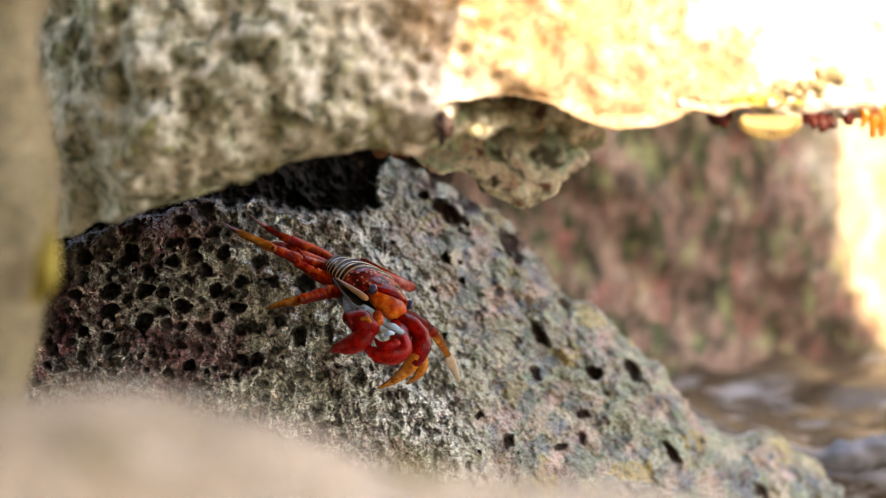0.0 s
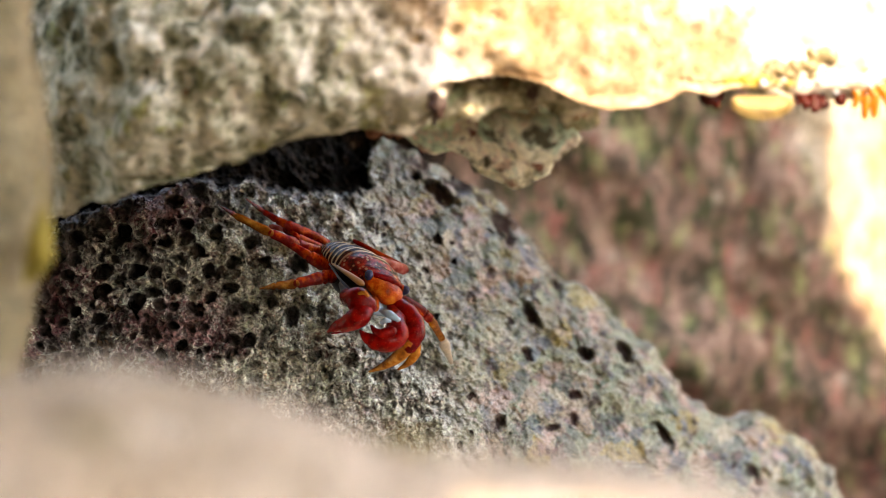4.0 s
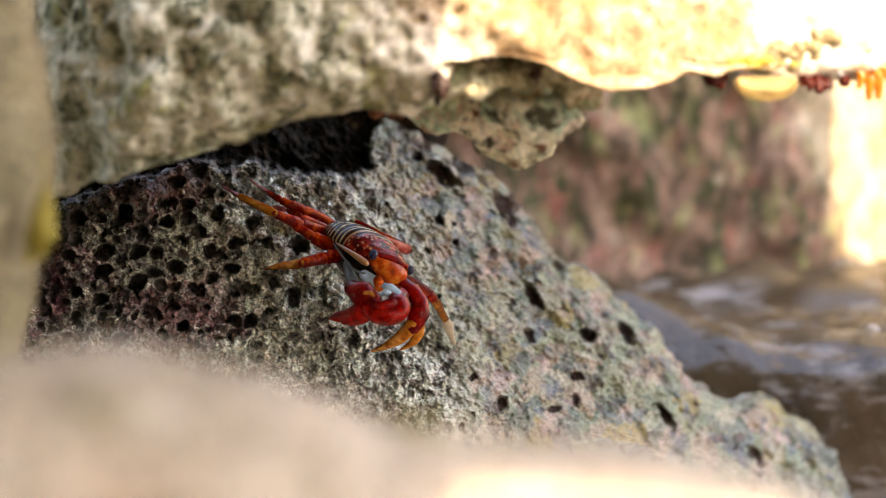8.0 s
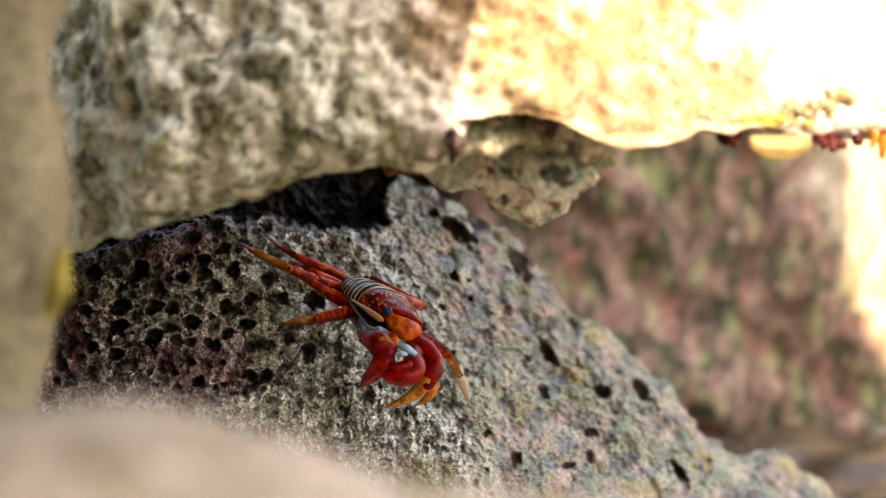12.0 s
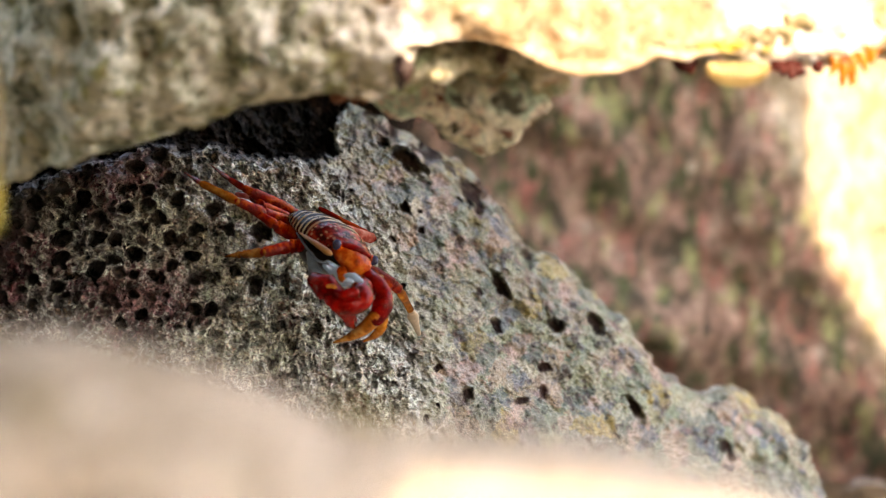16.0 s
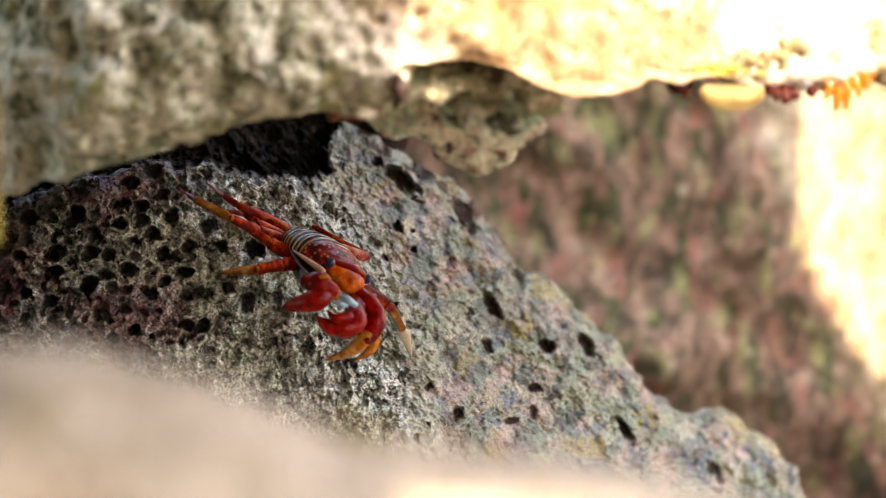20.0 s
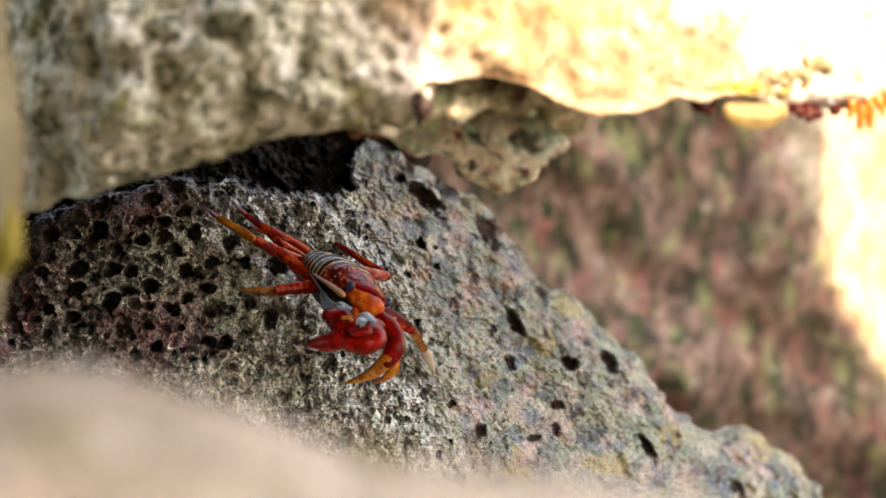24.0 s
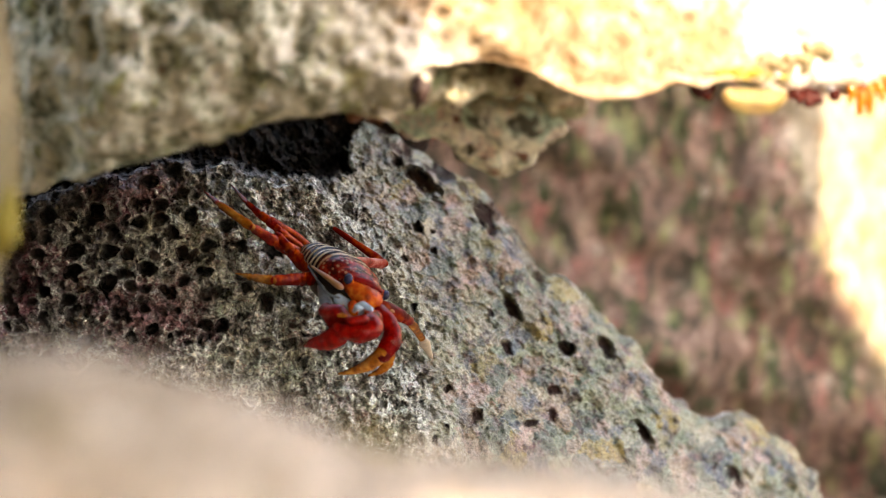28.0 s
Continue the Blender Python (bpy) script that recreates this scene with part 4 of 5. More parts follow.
    leg("r3", [(-0.0237, -0.0148, -0.0027), (-0.0175, -0.0398, -0.0028), (-0.0195, -0.0589, -0.0030), (-0.0416, -0.0716, -0.0051), (-0.0681, -0.0671, -0.0073)], [(0.0041, 0.0034), (0.0034, 0.0025), (0.0027, 0.0020), (0.0015, 0.0003)], [LEG_RED, LEG_RED, LEG_GOLD, LEG_RED], ("carpus", "propodus", "dactyl",), hair=2)
    leg("r2", [(-0.0279, -0.0118, -0.0010), (-0.0270, -0.0353, -0.0005), (-0.0366, -0.0396, -0.0002), (-0.0479, -0.0417, -0.0039)], [(0.0032, 0.0025), (0.0024, 0.0019), (0.0017, 0.0014)], [LEG_RED, LEG_RED, LEG_PINK], ("carpus", "propodus",))
    leg("hind", [(-0.0121, -0.0169, -0.0066), (-0.0098, -0.0335, -0.0055), (-0.0169, -0.0442, -0.0046)], [(0.0041, 0.0034), (0.0029, 0.0022)], [LEG_RED, LEG_RED], ("carpus",))
    leg("r1", [(0.0003, -0.0174, -0.0078), (0.0090, -0.0312, -0.0100), (0.0105, -0.0472, -0.0195), (-0.0029, -0.0494, -0.0276), (-0.0303, -0.0393, -0.0376)], [(0.0042, 0.0039), (0.0036, 0.0030), (0.0029, 0.0022), (0.0020, 0.0005)], [LEG_RED, LEG_RED, LEG_GOLD, LEG_GOLD], ("carpus", "propodus", "dactyl",), hair=2)
    leg("l4", [(-0.0256, 0.0171, 0.0060), (-0.0363, 0.0529, 0.0066), (-0.0621, 0.0273, 0.0064)], [(0.0034, 0.0029), (0.0025, 0.0014)], [LEG_PINK, LEG_RED], ("propodus",))
    leg("l1", [(0.0314, 0.0077, -0.0012), (0.0337, 0.0269, -0.0032), (0.0329, 0.0339, -0.0047), (0.0213, 0.0584, -0.0156), (-0.0025, 0.0907, -0.0302)], [(0.0042, 0.0034), (0.0032, 0.0027), (0.0025, 0.0019), (0.0032, 0.0013)], [LEG_RED, LEG_RED, LEG_GOLD, PALE_TIP], ("carpus", "propodus", "dactyl",))

    def claw(key, arm, arm_r, arm_mat, pieces):
        root = arm[0]
        ob = part("claw_arm", limb_mesh("a", arm, arm_r, arm_mat, 0.85), arm_mat, body, "", root)
        for name, pts, rad, mat, label in pieces:
            bm = limb_mesh(name, pts, rad, mat, 0.88)
            bmesh.ops.translate(bm, verts=bm.verts, vec=-Vector(root))
            limbs[key + "_" + name] = (part(name, bm, mat, ob, label), root, pts[-1])
        limbs[key] = (ob, root, pieces[-1][1][-1])
    claw("right_claw", [(0.0118, -0.0191, -0.0093), (0.0275, -0.0237, -0.0114), (0.0368, -0.0251, -0.0129)], [0.0023, 0.0039, 0.0034], BLUE_GREY,
         [("knuckle", [(0.0407, -0.0300, -0.0118), (0.0478, -0.0285, -0.0105), (0.0515, -0.0240, -0.0105)], [0.0060, 0.0090, 0.0062], CLAW_RED, "warty red knuckle"),
          ("joint_socket", [(0.0560, -0.0352, -0.0060), (0.0578, -0.0335, -0.0042), (0.0585, -0.0312, -0.0050)], [0.0012, 0.0015, 0.0011], LEG_GOLD, "orange joint socket"),
          ("palm", [(0.0535, -0.0262, -0.0150), (0.0547, -0.0296, -0.0182), (0.0530, -0.0322, -0.0216), (0.0495, -0.0338, -0.0246)], [0.0058, 0.0074, 0.0068, 0.0054], CLAW_RED, "dark red claw palm"),
          ("fixed_finger", [(0.0476, -0.0290, -0.0256), (0.0422, -0.0316, -0.0292), (0.0365, -0.0322, -0.0322)], [0.0030, 0.0020, 0.0007], CLAW_RED, ""),
          ("finger", [(0.0498, -0.0338, -0.0236), (0.0449, -0.0362, -0.0272), (0.0377, -0.0361, -0.0318)], [0.0050, 0.0036, 0.0009], CLAW_RED, "")])
    claw("left_claw", [(0.0393, 0.0006, -0.0066), (0.0525, -0.0039, -0.0083)], [0.0037, 0.0049], CLAW_RED,
         [("palm", [(0.0557, -0.0066, -0.0104), (0.0638, -0.0099, -0.0149), (0.0659, -0.0147, -0.0205), (0.0627, -0.0195, -0.0236)], [0.0063, 0.0077, 0.0075, 0.0060], CLAW_RED, "glossy red claw palm"),
          ("joint_plate", [(0.0513, -0.0170, -0.0082), (0.0602, -0.0182, -0.0065), (0.0658, -0.0160, -0.0063)], [0.0014, 0.0029, 0.0016], PALE_BLUE, "pale blue joint plate"),
          ("wrist_plate", [(0.0633, -0.0233, -0.0119), (0.0654, -0.0236, -0.0095), (0.0666, -0.0219, -0.0087)], [0.0012, 0.0019, 0.0012], PALE_BLUE, "pale blue wrist plate"),
          ("movable_finger", [(0.0676, -0.0181, -0.0139), (0.0668, -0.0230, -0.0173), (0.0630, -0.0247, -0.0178), (0.0581, -0.0243, -0.0170)], [0.0037, 0.0032, 0.0021, 0.0009], CLAW_RED, ""),
          ("finger", [(0.0643, -0.0189, -0.0233), (0.0603, -0.0243, -0.0240), (0.0531, -0.0253, -0.0233)], [0.0054, 0.0039, 0.0010], CLAW_RED, "")])
    claw("front_leg", [(0.0351, 0.0040, -0.0036), (0.0489, 0.0053, -0.0045), (0.0560, 0.0075, -0.0069)], [0.0057, 0.0066, 0.0054], CLAW_RED,
         [("outer_finger", [(0.0590, 0.0117, -0.0154), (0.0611, 0.0134, -0.0220), (0.0573, 0.0156, -0.0293), (0.0493, 0.0171, -0.0368)], [0.0032, 0.0033, 0.0023, 0.0007], LEG_GOLD, "golden claw tip"),
          ("palm", [(0.0557, 0.0073, -0.0062), (0.0610, 0.0067, -0.0115), (0.0635, 0.0054, -0.0193)], [0.0054, 0.0063, 0.0049], CLAW_RED, "red claw palm"),
          ("finger", [(0.0632, 0.0051, -0.0192), (0.0574, 0.0058, -0.0298), (0.0472, 0.0074, -0.0391), (0.0373, 0.0082, -0.0464)], [0.0049, 0.0039, 0.0023, 0.0007], LEG_GOLD, "golden claw tip")])
    return body, limbs


CRAB, CRAB_LIMBS = crab()
FORWARD, LEFTWARD, UPWARD = Vector((0.5, -0.79, -0.355)), Vector((0.7274, 0.6055, -0.323)), Vector((0.4701, -0.0967, 0.8773))
CRAB_AT = Vector((-0.0451, 2.475, -0.0169))


# ---- growth on the rocks ----
AMBER = plain("amber_growth", (0.06, 0.01, 0.006), 0.25, 260, 0.6, 0.5, Specular_IOR_Level=0.15)
ORANGE = plain("orange_growth", (0.42, 0.14, 0.015), 0.15, 160, 0.4, 0.3)
YELLOW = plain("yellow_growth", (0.36, 0.28, 0.04), 0.7, 120, 0.4, 0.5)
BEAD = base("water_bead", Base_Color=(0.8, 0.82, 0.84, 1), Roughness=0.03, IOR=1.33, Transmission_Weight=0.6)[0]
OLIVE = plain("olive_growth", (0.23, 0.2, 0.05), 0.7, 120, 0.4, 0.5)
FAN = plain("fan_shell", (0.38, 0.27, 0.1), 0.5, 150, 0.3, 0.4)


LIP = plain("lip_crust", (0.25, 0.2, 0.105), 0.3, 170, 0.7, 0.9)
BROWN = plain("brown_growth", (0.036, 0.014, 0.008), 0.6, 150, 0.6, 0.6)
RUST = plain("rust_growth", (0.17, 0.06, 0.025), 0.7, 150, 0.6, 0.6)


def foam_like(name, strands, amp, seed, material):
    """Thick ragged strands, one mesh."""
    whole = bmesh.new()
    for pts, rad in strands:
        bm = limb_mesh("f", pts, rad, material, 0.9, (0, 1, 0), 28, 14)
        me = bpy.data.meshes.new("f")
        bm.to_mesh(me)
        bm.free()
        whole.from_mesh(me)
        bpy.data.meshes.remove(me)
    whole.normal_update()
    for v in whole.verts:
        c = v.co
        v.co = c + v.normal * amp * (noise.fractal(c * 60 + Vector((seed, 0, 0)), 1.0, 2.0, 4) + 0.3 * noise.noise(c * 300))
    return part(name, whole, material, None)


def growths():
    rnd = random.Random(8)
    for x, z, size, hang in ((0.1405, 0.0775, 0.003, 0.002), (0.1435, 0.0765, 0.0036, 0.004), (0.1468, 0.0775, 0.0028, 0.001), (0.187, 0.0755, 0.003, 0.001), (0.191, 0.0745, 0.0034, 0.003), (0.1955, 0.0745, 0.0036, 0.003), (0.2, 0.075, 0.0026, 0.001), (0.21, 0.0775, 0.0032, 0.002)):
        y = 2.2 + 0.12 * x + 0.004
        pts = [(x, y, z + 0.006), (x + rnd.uniform(-0.001, 0.001), y - 0.002, z), (x + rnd.uniform(-0.002, 0.002), y - 0.003, z - hang)]
        ob = foam_like("hanging_growth", [(pts, [size * 0.9, size, size * 0.7])], 0.0025, x * 900, AMBER)
        tagged(ob, "wet red-brown growth hanging from the lip", "growth", "growths along the lip")
    for x, z, size, hang in ((0.2185, 0.079, 0.0036, 0.006), (0.223, 0.0775, 0.004, 0.01), (0.2275, 0.079, 0.0038, 0.011), (0.2325, 0.081, 0.004, 0.006), (0.2375, 0.085, 0.004, 0.006), (0.242, 0.089, 0.0036, 0.005), (0.2205, 0.081, 0.0042, 0.002), (0.2255, 0.081, 0.0044, 0.003), (0.2302, 0.083, 0.0042, 0.002), (0.235, 0.086, 0.004, 0.002)):
        y = 2.2 + 0.12 * x + 0.002
        pts = [(x - 0.002, y, z + 0.005), (x, y - 0.003, z), (x + rnd.uniform(-0.0015, 0.002), y - 0.004, z - hang)]
        ob = part("hanging_growth", limb_mesh("g", pts, [size, size * 0.95, size * 0.45], ORANGE, 0.8), ORANGE, None)
        tagged(ob, "wet orange jelly-like growth dripping from the lip", "growth", "growths along the lip")
    ledge = foam_like("lip_ledge", [([(-0.012, 2.232, 0.068), (0.008, 2.232, 0.0765), (0.03, 2.234, 0.0815), (0.052, 2.236, 0.079), (0.068, 2.238, 0.074), (0.08, 2.242, 0.0685)], [0.006, 0.0085, 0.0085, 0.0075, 0.006, 0.003]), ([(-0.012, 2.236, 0.066), (0.004, 2.238, 0.068), (0.02, 2.24, 0.071)], [0.005, 0.007, 0.004])], 0.008, 3.0, LEDGE)
    tagged(ledge, "olive-grey ledge below the lip of the overhang", "rock")
    for strand, rad, seed, material, label in (
            ([(0.03, 2.262, 0.063), (0.048, 2.258, 0.057), (0.064, 2.26, 0.061)], [0.011, 0.0155, 0.011], 21.0, MOSSY, "pale green-grey knob of rock below the lip"),
            ([(0.022, 2.31, 0.052), (0.036, 2.31, 0.044), (0.052, 2.31, 0.043)], [0.012, 0.0125, 0.009], 25.0, MOSSY, "mottled olive stone wedged below the overhang"),
            ([(-0.008, 2.3, 0.065), (0.006, 2.3, 0.061), (0.018, 2.3, 0.056)], [0.012, 0.0125, 0.01], 29.0, MOSSY, "green-grey stone wedged below the overhang"),
            ([(0.02, 2.34, 0.07), (0.04, 2.34, 0.07), (0.062, 2.34, 0.07)], [0.02, 0.02, 0.012], 33.0, MOSSY, "grey-green stone behind the wedged stones"),
            ([(-0.004, 2.204, 0.077), (-0.003, 2.203, 0.071), (-0.004, 2.208, 0.063)], [0.0035, 0.0052, 0.0036], 37.0, BROWN, "dark red-brown crusty lump under the lip")):
        lump = foam_like("wedged_stone", [(strand, rad)], 0.0045, seed, material)
        tagged(lump, label, "stone", "stones below the lip")
    for k in range(12):
        x = -0.06 + 0.0095 * k + rnd.uniform(-0.003, 0.003)
        z = float(np.interp(x, (-0.08, -0.044, -0.02, -0.004, 0.002, 0.023, 0.045, 0.067), (0.056, 0.06, 0.055, 0.067, 0.08, 0.087, 0.085, 0.076))) * 1.02 + rnd.uniform(-0.001, 0.002)
        size = rnd.uniform(0.0012, 0.0026)
        rust = foam_like("rust_growth", [([(x, 2.282, z), (x + rnd.uniform(0.003, 0.007), 2.282, z + rnd.uniform(-0.002, 0.003))], [size, size * 0.7])], 0.003, k * 3.0, RUST)
        tagged(rust, "rust-brown crusty growth under the lip", "growth", "growths along the lip")
    # a ribbed fan-shaped shell under the lip
    fan = new("fan_shell")
    fan.location = (0.1672, 2.214, 0.0775)
    tagged(fan, "yellowish ribbed fan-shaped shell stuck under the lip", "shell")
    for k in range(15):
        w = math.pi * (1.03 + 0.94 * k / 14)
        tip = (0.0158 * math.cos(w), -0.003, -0.0025 + 0.0098 * math.sin(w))
        part("rib", limb_mesh("r", [(0.0135 * math.cos(w), 0.0, -0.0008), (tip[0] * 0.88, -0.004, tip[2] * 0.6), tip], [0.0012, 0.0017, 0.0013], FAN, 0.9, sides=8, per=3), FAN, fan)
    # crust along the wet lip
    for k in range(64):
        x = 0.128 + 0.0021 * k + rnd.uniform(-0.003, 0.003)
        size = rnd.uniform(0.002, 0.0042)
        z = 0.0825 + rnd.uniform(0, 0.005 + 0.012 * min(1, max(0, (x - 0.15) / 0.05)))
        crusty = foam_like("crusty_growth", [([(x - size, 2.2 + 0.12 * x + 0.0012, z), (x + size, 2.2 + 0.12 * x + 0.0012, z + rnd.uniform(-0.002, 0.002))], [size, size * 0.8])], 0.004, 60 + k * 3.0, LIP)
        tagged(crusty, "wet olive-tan crust growing along the lip", "growth", "growths along the lip")
    band = foam_like("yellow_band", [([(0.14, 2.2155, 0.0865), (0.155, 2.2165, 0.0855), (0.17, 2.218, 0.086), (0.184, 2.22, 0.0845)], [0.0015, 0.0032, 0.0034, 0.0014])], 0.003, 7.0, YELLOW)
    tagged(band, "yellow crusty growth above the fan shell", "growth", "growths along the lip")
    for x, z, size in ((0.1786, 0.0855, 0.0019), (0.1995, 0.0885, 0.0016), (0.2065, 0.0795, 0.0016), (0.189, 0.083, 0.0012), (0.2245, 0.083, 0.0016), (0.2335, 0.091, 0.0016), (0.142, 0.0795, 0.0013)):
        bm = bmesh.new()
        bmesh.ops.create_icosphere(bm, subdivisions=3, radius=size)
        bead = part("water_bead", bm, BEAD, None)
        bead.location = (x, 2.2 + 0.12 * x - 0.0075, z)
        tagged(bead, "clear bead of sea water on the wet lip", "drop", "beads on the lip")
    edge = foam_like("yellow_growth", [([(-0.178, 1.87, 0.03), (-0.1765, 1.862, 0.014), (-0.179, 1.862, -0.004), (-0.184, 1.868, -0.018)], [0.0015, 0.0035, 0.004, 0.0015])], 0.004, 2.0, YELLOW)
    tagged(edge, "yellow crusty growth along the upright boulder", "growth")
    tuft = part("olive_growth", limb_mesh("y", [(-0.022, 1.31, -0.0585), (-0.008, 1.3, -0.0625), (0.004, 1.3, -0.066)], [0.002, 0.0036, 0.002], OLIVE, 0.7), OLIVE, None)
    tagged(tuft, "olive-yellow growth on the cream boulder", "growth")


growths()


# ---- the sea ----
def sea():
    m, nt, p = base("brown_water", Roughness=0.08)
    at = node(nt, "ShaderNodeTexCoord").outputs["Object"]
    foam = ramp(nt, cloud(nt, at, 14, 6, 0.7, (1, 1, 3)), [(0.68, (0,)), (0.8, (1,))])
    nt.links.new(blend(nt, foam, (0.05, 0.035, 0.022), (0.42, 0.4, 0.4)), p.inputs["Base Color"])
    nt.links.new(ramp(nt, foam, [(0.0, (0.08,)), (1.0, (0.6,))]), p.inputs["Roughness"])
    bump = node(nt, "ShaderNodeBump", [("Height", cloud(nt, at, 40, 4))], Strength=0.5, Distance=0.01)
    nt.links.new(bump.outputs[0], p.inputs["Normal"])
    xs = steps([(-600, 150), (-3, 0.2), (3, 150), (600, 1)])
    ys = steps([(-600, 150), (-1, 0.2), (5, 150), (600, 1)])
    x, y = np.meshgrid(xs, ys, indexing="ij")
    z = -0.36 + 0.012 * grain(x, y, x * 0, 0.5, 3) * (np.abs(x) < 4)
    k = np.arange(x.size).reshape(x.shape)
    quads = np.stack([k[:-1, :-1], k[1:, :-1], k[1:, 1:], k[:-1, 1:]], -1).reshape(-1, 4)
    tagged(new("water", mesh_from("water", np.stack([x.ravel(), y.ravel(), z.ravel()], 1), quads, m)), "dark brown sea water between the boulders", "water", kind="structure")


sea()


def surge_water():
    """The body of brown water that heaves in the channel behind the pitted boulder."""
    m, nt, p = base("surge_water", Roughness=0.12)
    at = node(nt, "ShaderNodeTexCoord").outputs["Object"]
    foam = ramp(nt, cloud(nt, at, 16, 6, 0.7, (1, 1.6, 2.5)), [(0.53, (0,)), (0.66, (1,))])
    tint = ramp(nt, cloud(nt, at, 9, 4, 0.6, None, 4.0), [(0.35, (0.035, 0.024, 0.014)), (0.65, (0.12, 0.085, 0.05))])
    nt.links.new(blend(nt, foam, tint, (0.3, 0.28, 0.27)), p.inputs["Base Color"])
    nt.links.new(ramp(nt, foam, [(0.0, (0.12,)), (1.0, (0.6,))]), p.inputs["Roughness"])
    bump = node(nt, "ShaderNodeBump", [("Height", cloud(nt, at, 50, 4))], Strength=0.6, Distance=0.008)
    nt.links.new(bump.outputs[0], p.inputs["Normal"])
    u, v = np.linspace(-0.3, 0.75, 120), np.linspace(0, 1, 60)
    x, w = np.meshgrid(u, v, indexing="ij")
    y = 2.82 + 0.42 * w
    z = 0.02 * grain(x, y, x * 0, 0.12, 5) + 0.008 * grain(x, y, x * 0, 0.035, 6) + 0.035 * w - 0.03 * np.clip(1 - w / 0.15, 0, 1) ** 2
    verts = np.stack([x.ravel(), y.ravel(), z.ravel()], 1)
    k = np.arange(x.size).reshape(x.shape)
    quads = [np.stack([k[:-1, :-1], k[1:, :-1], k[1:, 1:], k[:-1, 1:]], -1).reshape(-1, 4)]
    rim = np.concatenate([k[:, 0], k[-1, 1:], k[-2::-1, -1], k[0, -2:0:-1]])
    low = verts[rim].copy()
    low[:, 2] = -0.32
    base_at = len(verts)
    n = len(rim)
    i = np.arange(n)
    quads.append(np.stack([rim[i], base_at + i, base_at + (i + 1) % n, rim[(i + 1) % n]], 1))
    ob = new("surge", mesh_from("surge", np.concatenate([verts, low]), np.concatenate(quads), m))
    return tagged(ob, "heaving brown sea water with grey foam streaks", "water")


FOAM = plain("white_foam", (0.62, 0.63, 0.66), 0.5, 90, 0.25, 0.8)
GREY_FOAM = plain("grey_foam", (0.2, 0.2, 0.215), 0.5, 60, 0.5, 0.8)
DROP = plain("white_drop", (0.66, 0.66, 0.68), 0.15, 200, 0.15, 0.2)


def foam_piece(name, strands, amp, seed, label):
    """Foam thrown up by the sea: thick ragged strands, one mesh."""
    ob = foam_like(name, strands, amp, seed, GREY_FOAM if "grey" in label else FOAM)
    return tagged(ob, label, "foam")


def drop_piece(size, seed):
    bm = bmesh.new()
    bmesh.ops.create_icosphere(bm, subdivisions=3, radius=size)
    for v in bm.verts:
        v.co *= 1 + 0.25 * noise.noise(v.co / size * 0.9 + Vector((seed, seed, 0)))
    return tagged(part("water_drop", bm, DROP, None), "white drop of sea water thrown up by the swell", "drop", "drops thrown up")


SURGE = surge_water()
# name, pieces (points in metres about the splash's own middle), and the rows of its flight are in surge()
SPLASHES = {
    "early": foam_piece("foam", [([(-0.08, 0, 0.0), (-0.02, 0, -0.006), (0.03, 0, 0.004), (0.08, 0, -0.01)], [0.006, 0.011, 0.014, 0.01]), ([(0.02, 0, 0.0), (0.045, 0, 0.022)], [0.012, 0.005])], 0.006, 1.0, "grey-white foam on the swell"),
    "second": foam_piece("foam", [([(-0.09, 0, 0.02), (-0.05, 0.02, 0.012), (-0.02, 0, -0.01)], [0.006, 0.009, 0.006]), ([(0.0, 0, -0.03), (0.03, 0, -0.022), (0.07, 0, -0.035)], [0.008, 0.013, 0.012])], 0.008, 5.0, "grey-white foam on the swell"),
    "third": foam_piece("foam", [([(-0.055, 0, 0.012), (-0.02, 0, 0.004), (0.0, 0, 0.02), (0.05, 0, 0.015)], [0.006, 0.01, 0.016, 0.016]), ([(-0.005, 0, 0.0), (0.02, 0, -0.02), (0.05, 0, -0.03)], [0.014, 0.022, 0.026]),
                                 ([(0.0, 0, 0.02), (-0.012, 0, 0.035), (-0.006, 0, 0.045)], [0.007, 0.005, 0.003]), ([(0.03, 0, 0.025), (0.035, 0, 0.05)], [0.008, 0.004]), ([(-0.03, 0, 0.0), (-0.045, 0, -0.008)], [0.006, 0.003])], 0.012, 9.0, "ragged white splash of foam"),
    "fourth": foam_piece("foam", [([(0.0, 0, 0.03), (0.006, 0, 0.0), (0.01, 0, -0.04)], [0.004, 0.02, 0.03])], 0.004, 13.0, "white peak of foam"),
    "fifth": foam_piece("foam", [([(-0.062, 0, 0.0), (-0.03, 0, 0.008), (0.005, 0, 0.0), (0.028, 0, -0.03), (0.05, 0, -0.06)], [0.011, 0.017, 0.019, 0.019, 0.02]), ([(-0.064, 0, 0.004), (-0.068, 0, 0.024), (-0.06, 0, 0.036), (-0.052, 0, 0.042)], [0.008, 0.0055, 0.004, 0.003])], 0.006, 17.0, "white curling splash of foam"),
}
DRIPS = [drop_piece(0.0022, 40 + k) for k in range(4)]
DROPS = []
for k in range(16):
    DROPS.append(drop_piece(0.0155 if k == 0 else 0.0022 + 0.0042 * ((k * 37) % 11) / 11, k * 1.7))


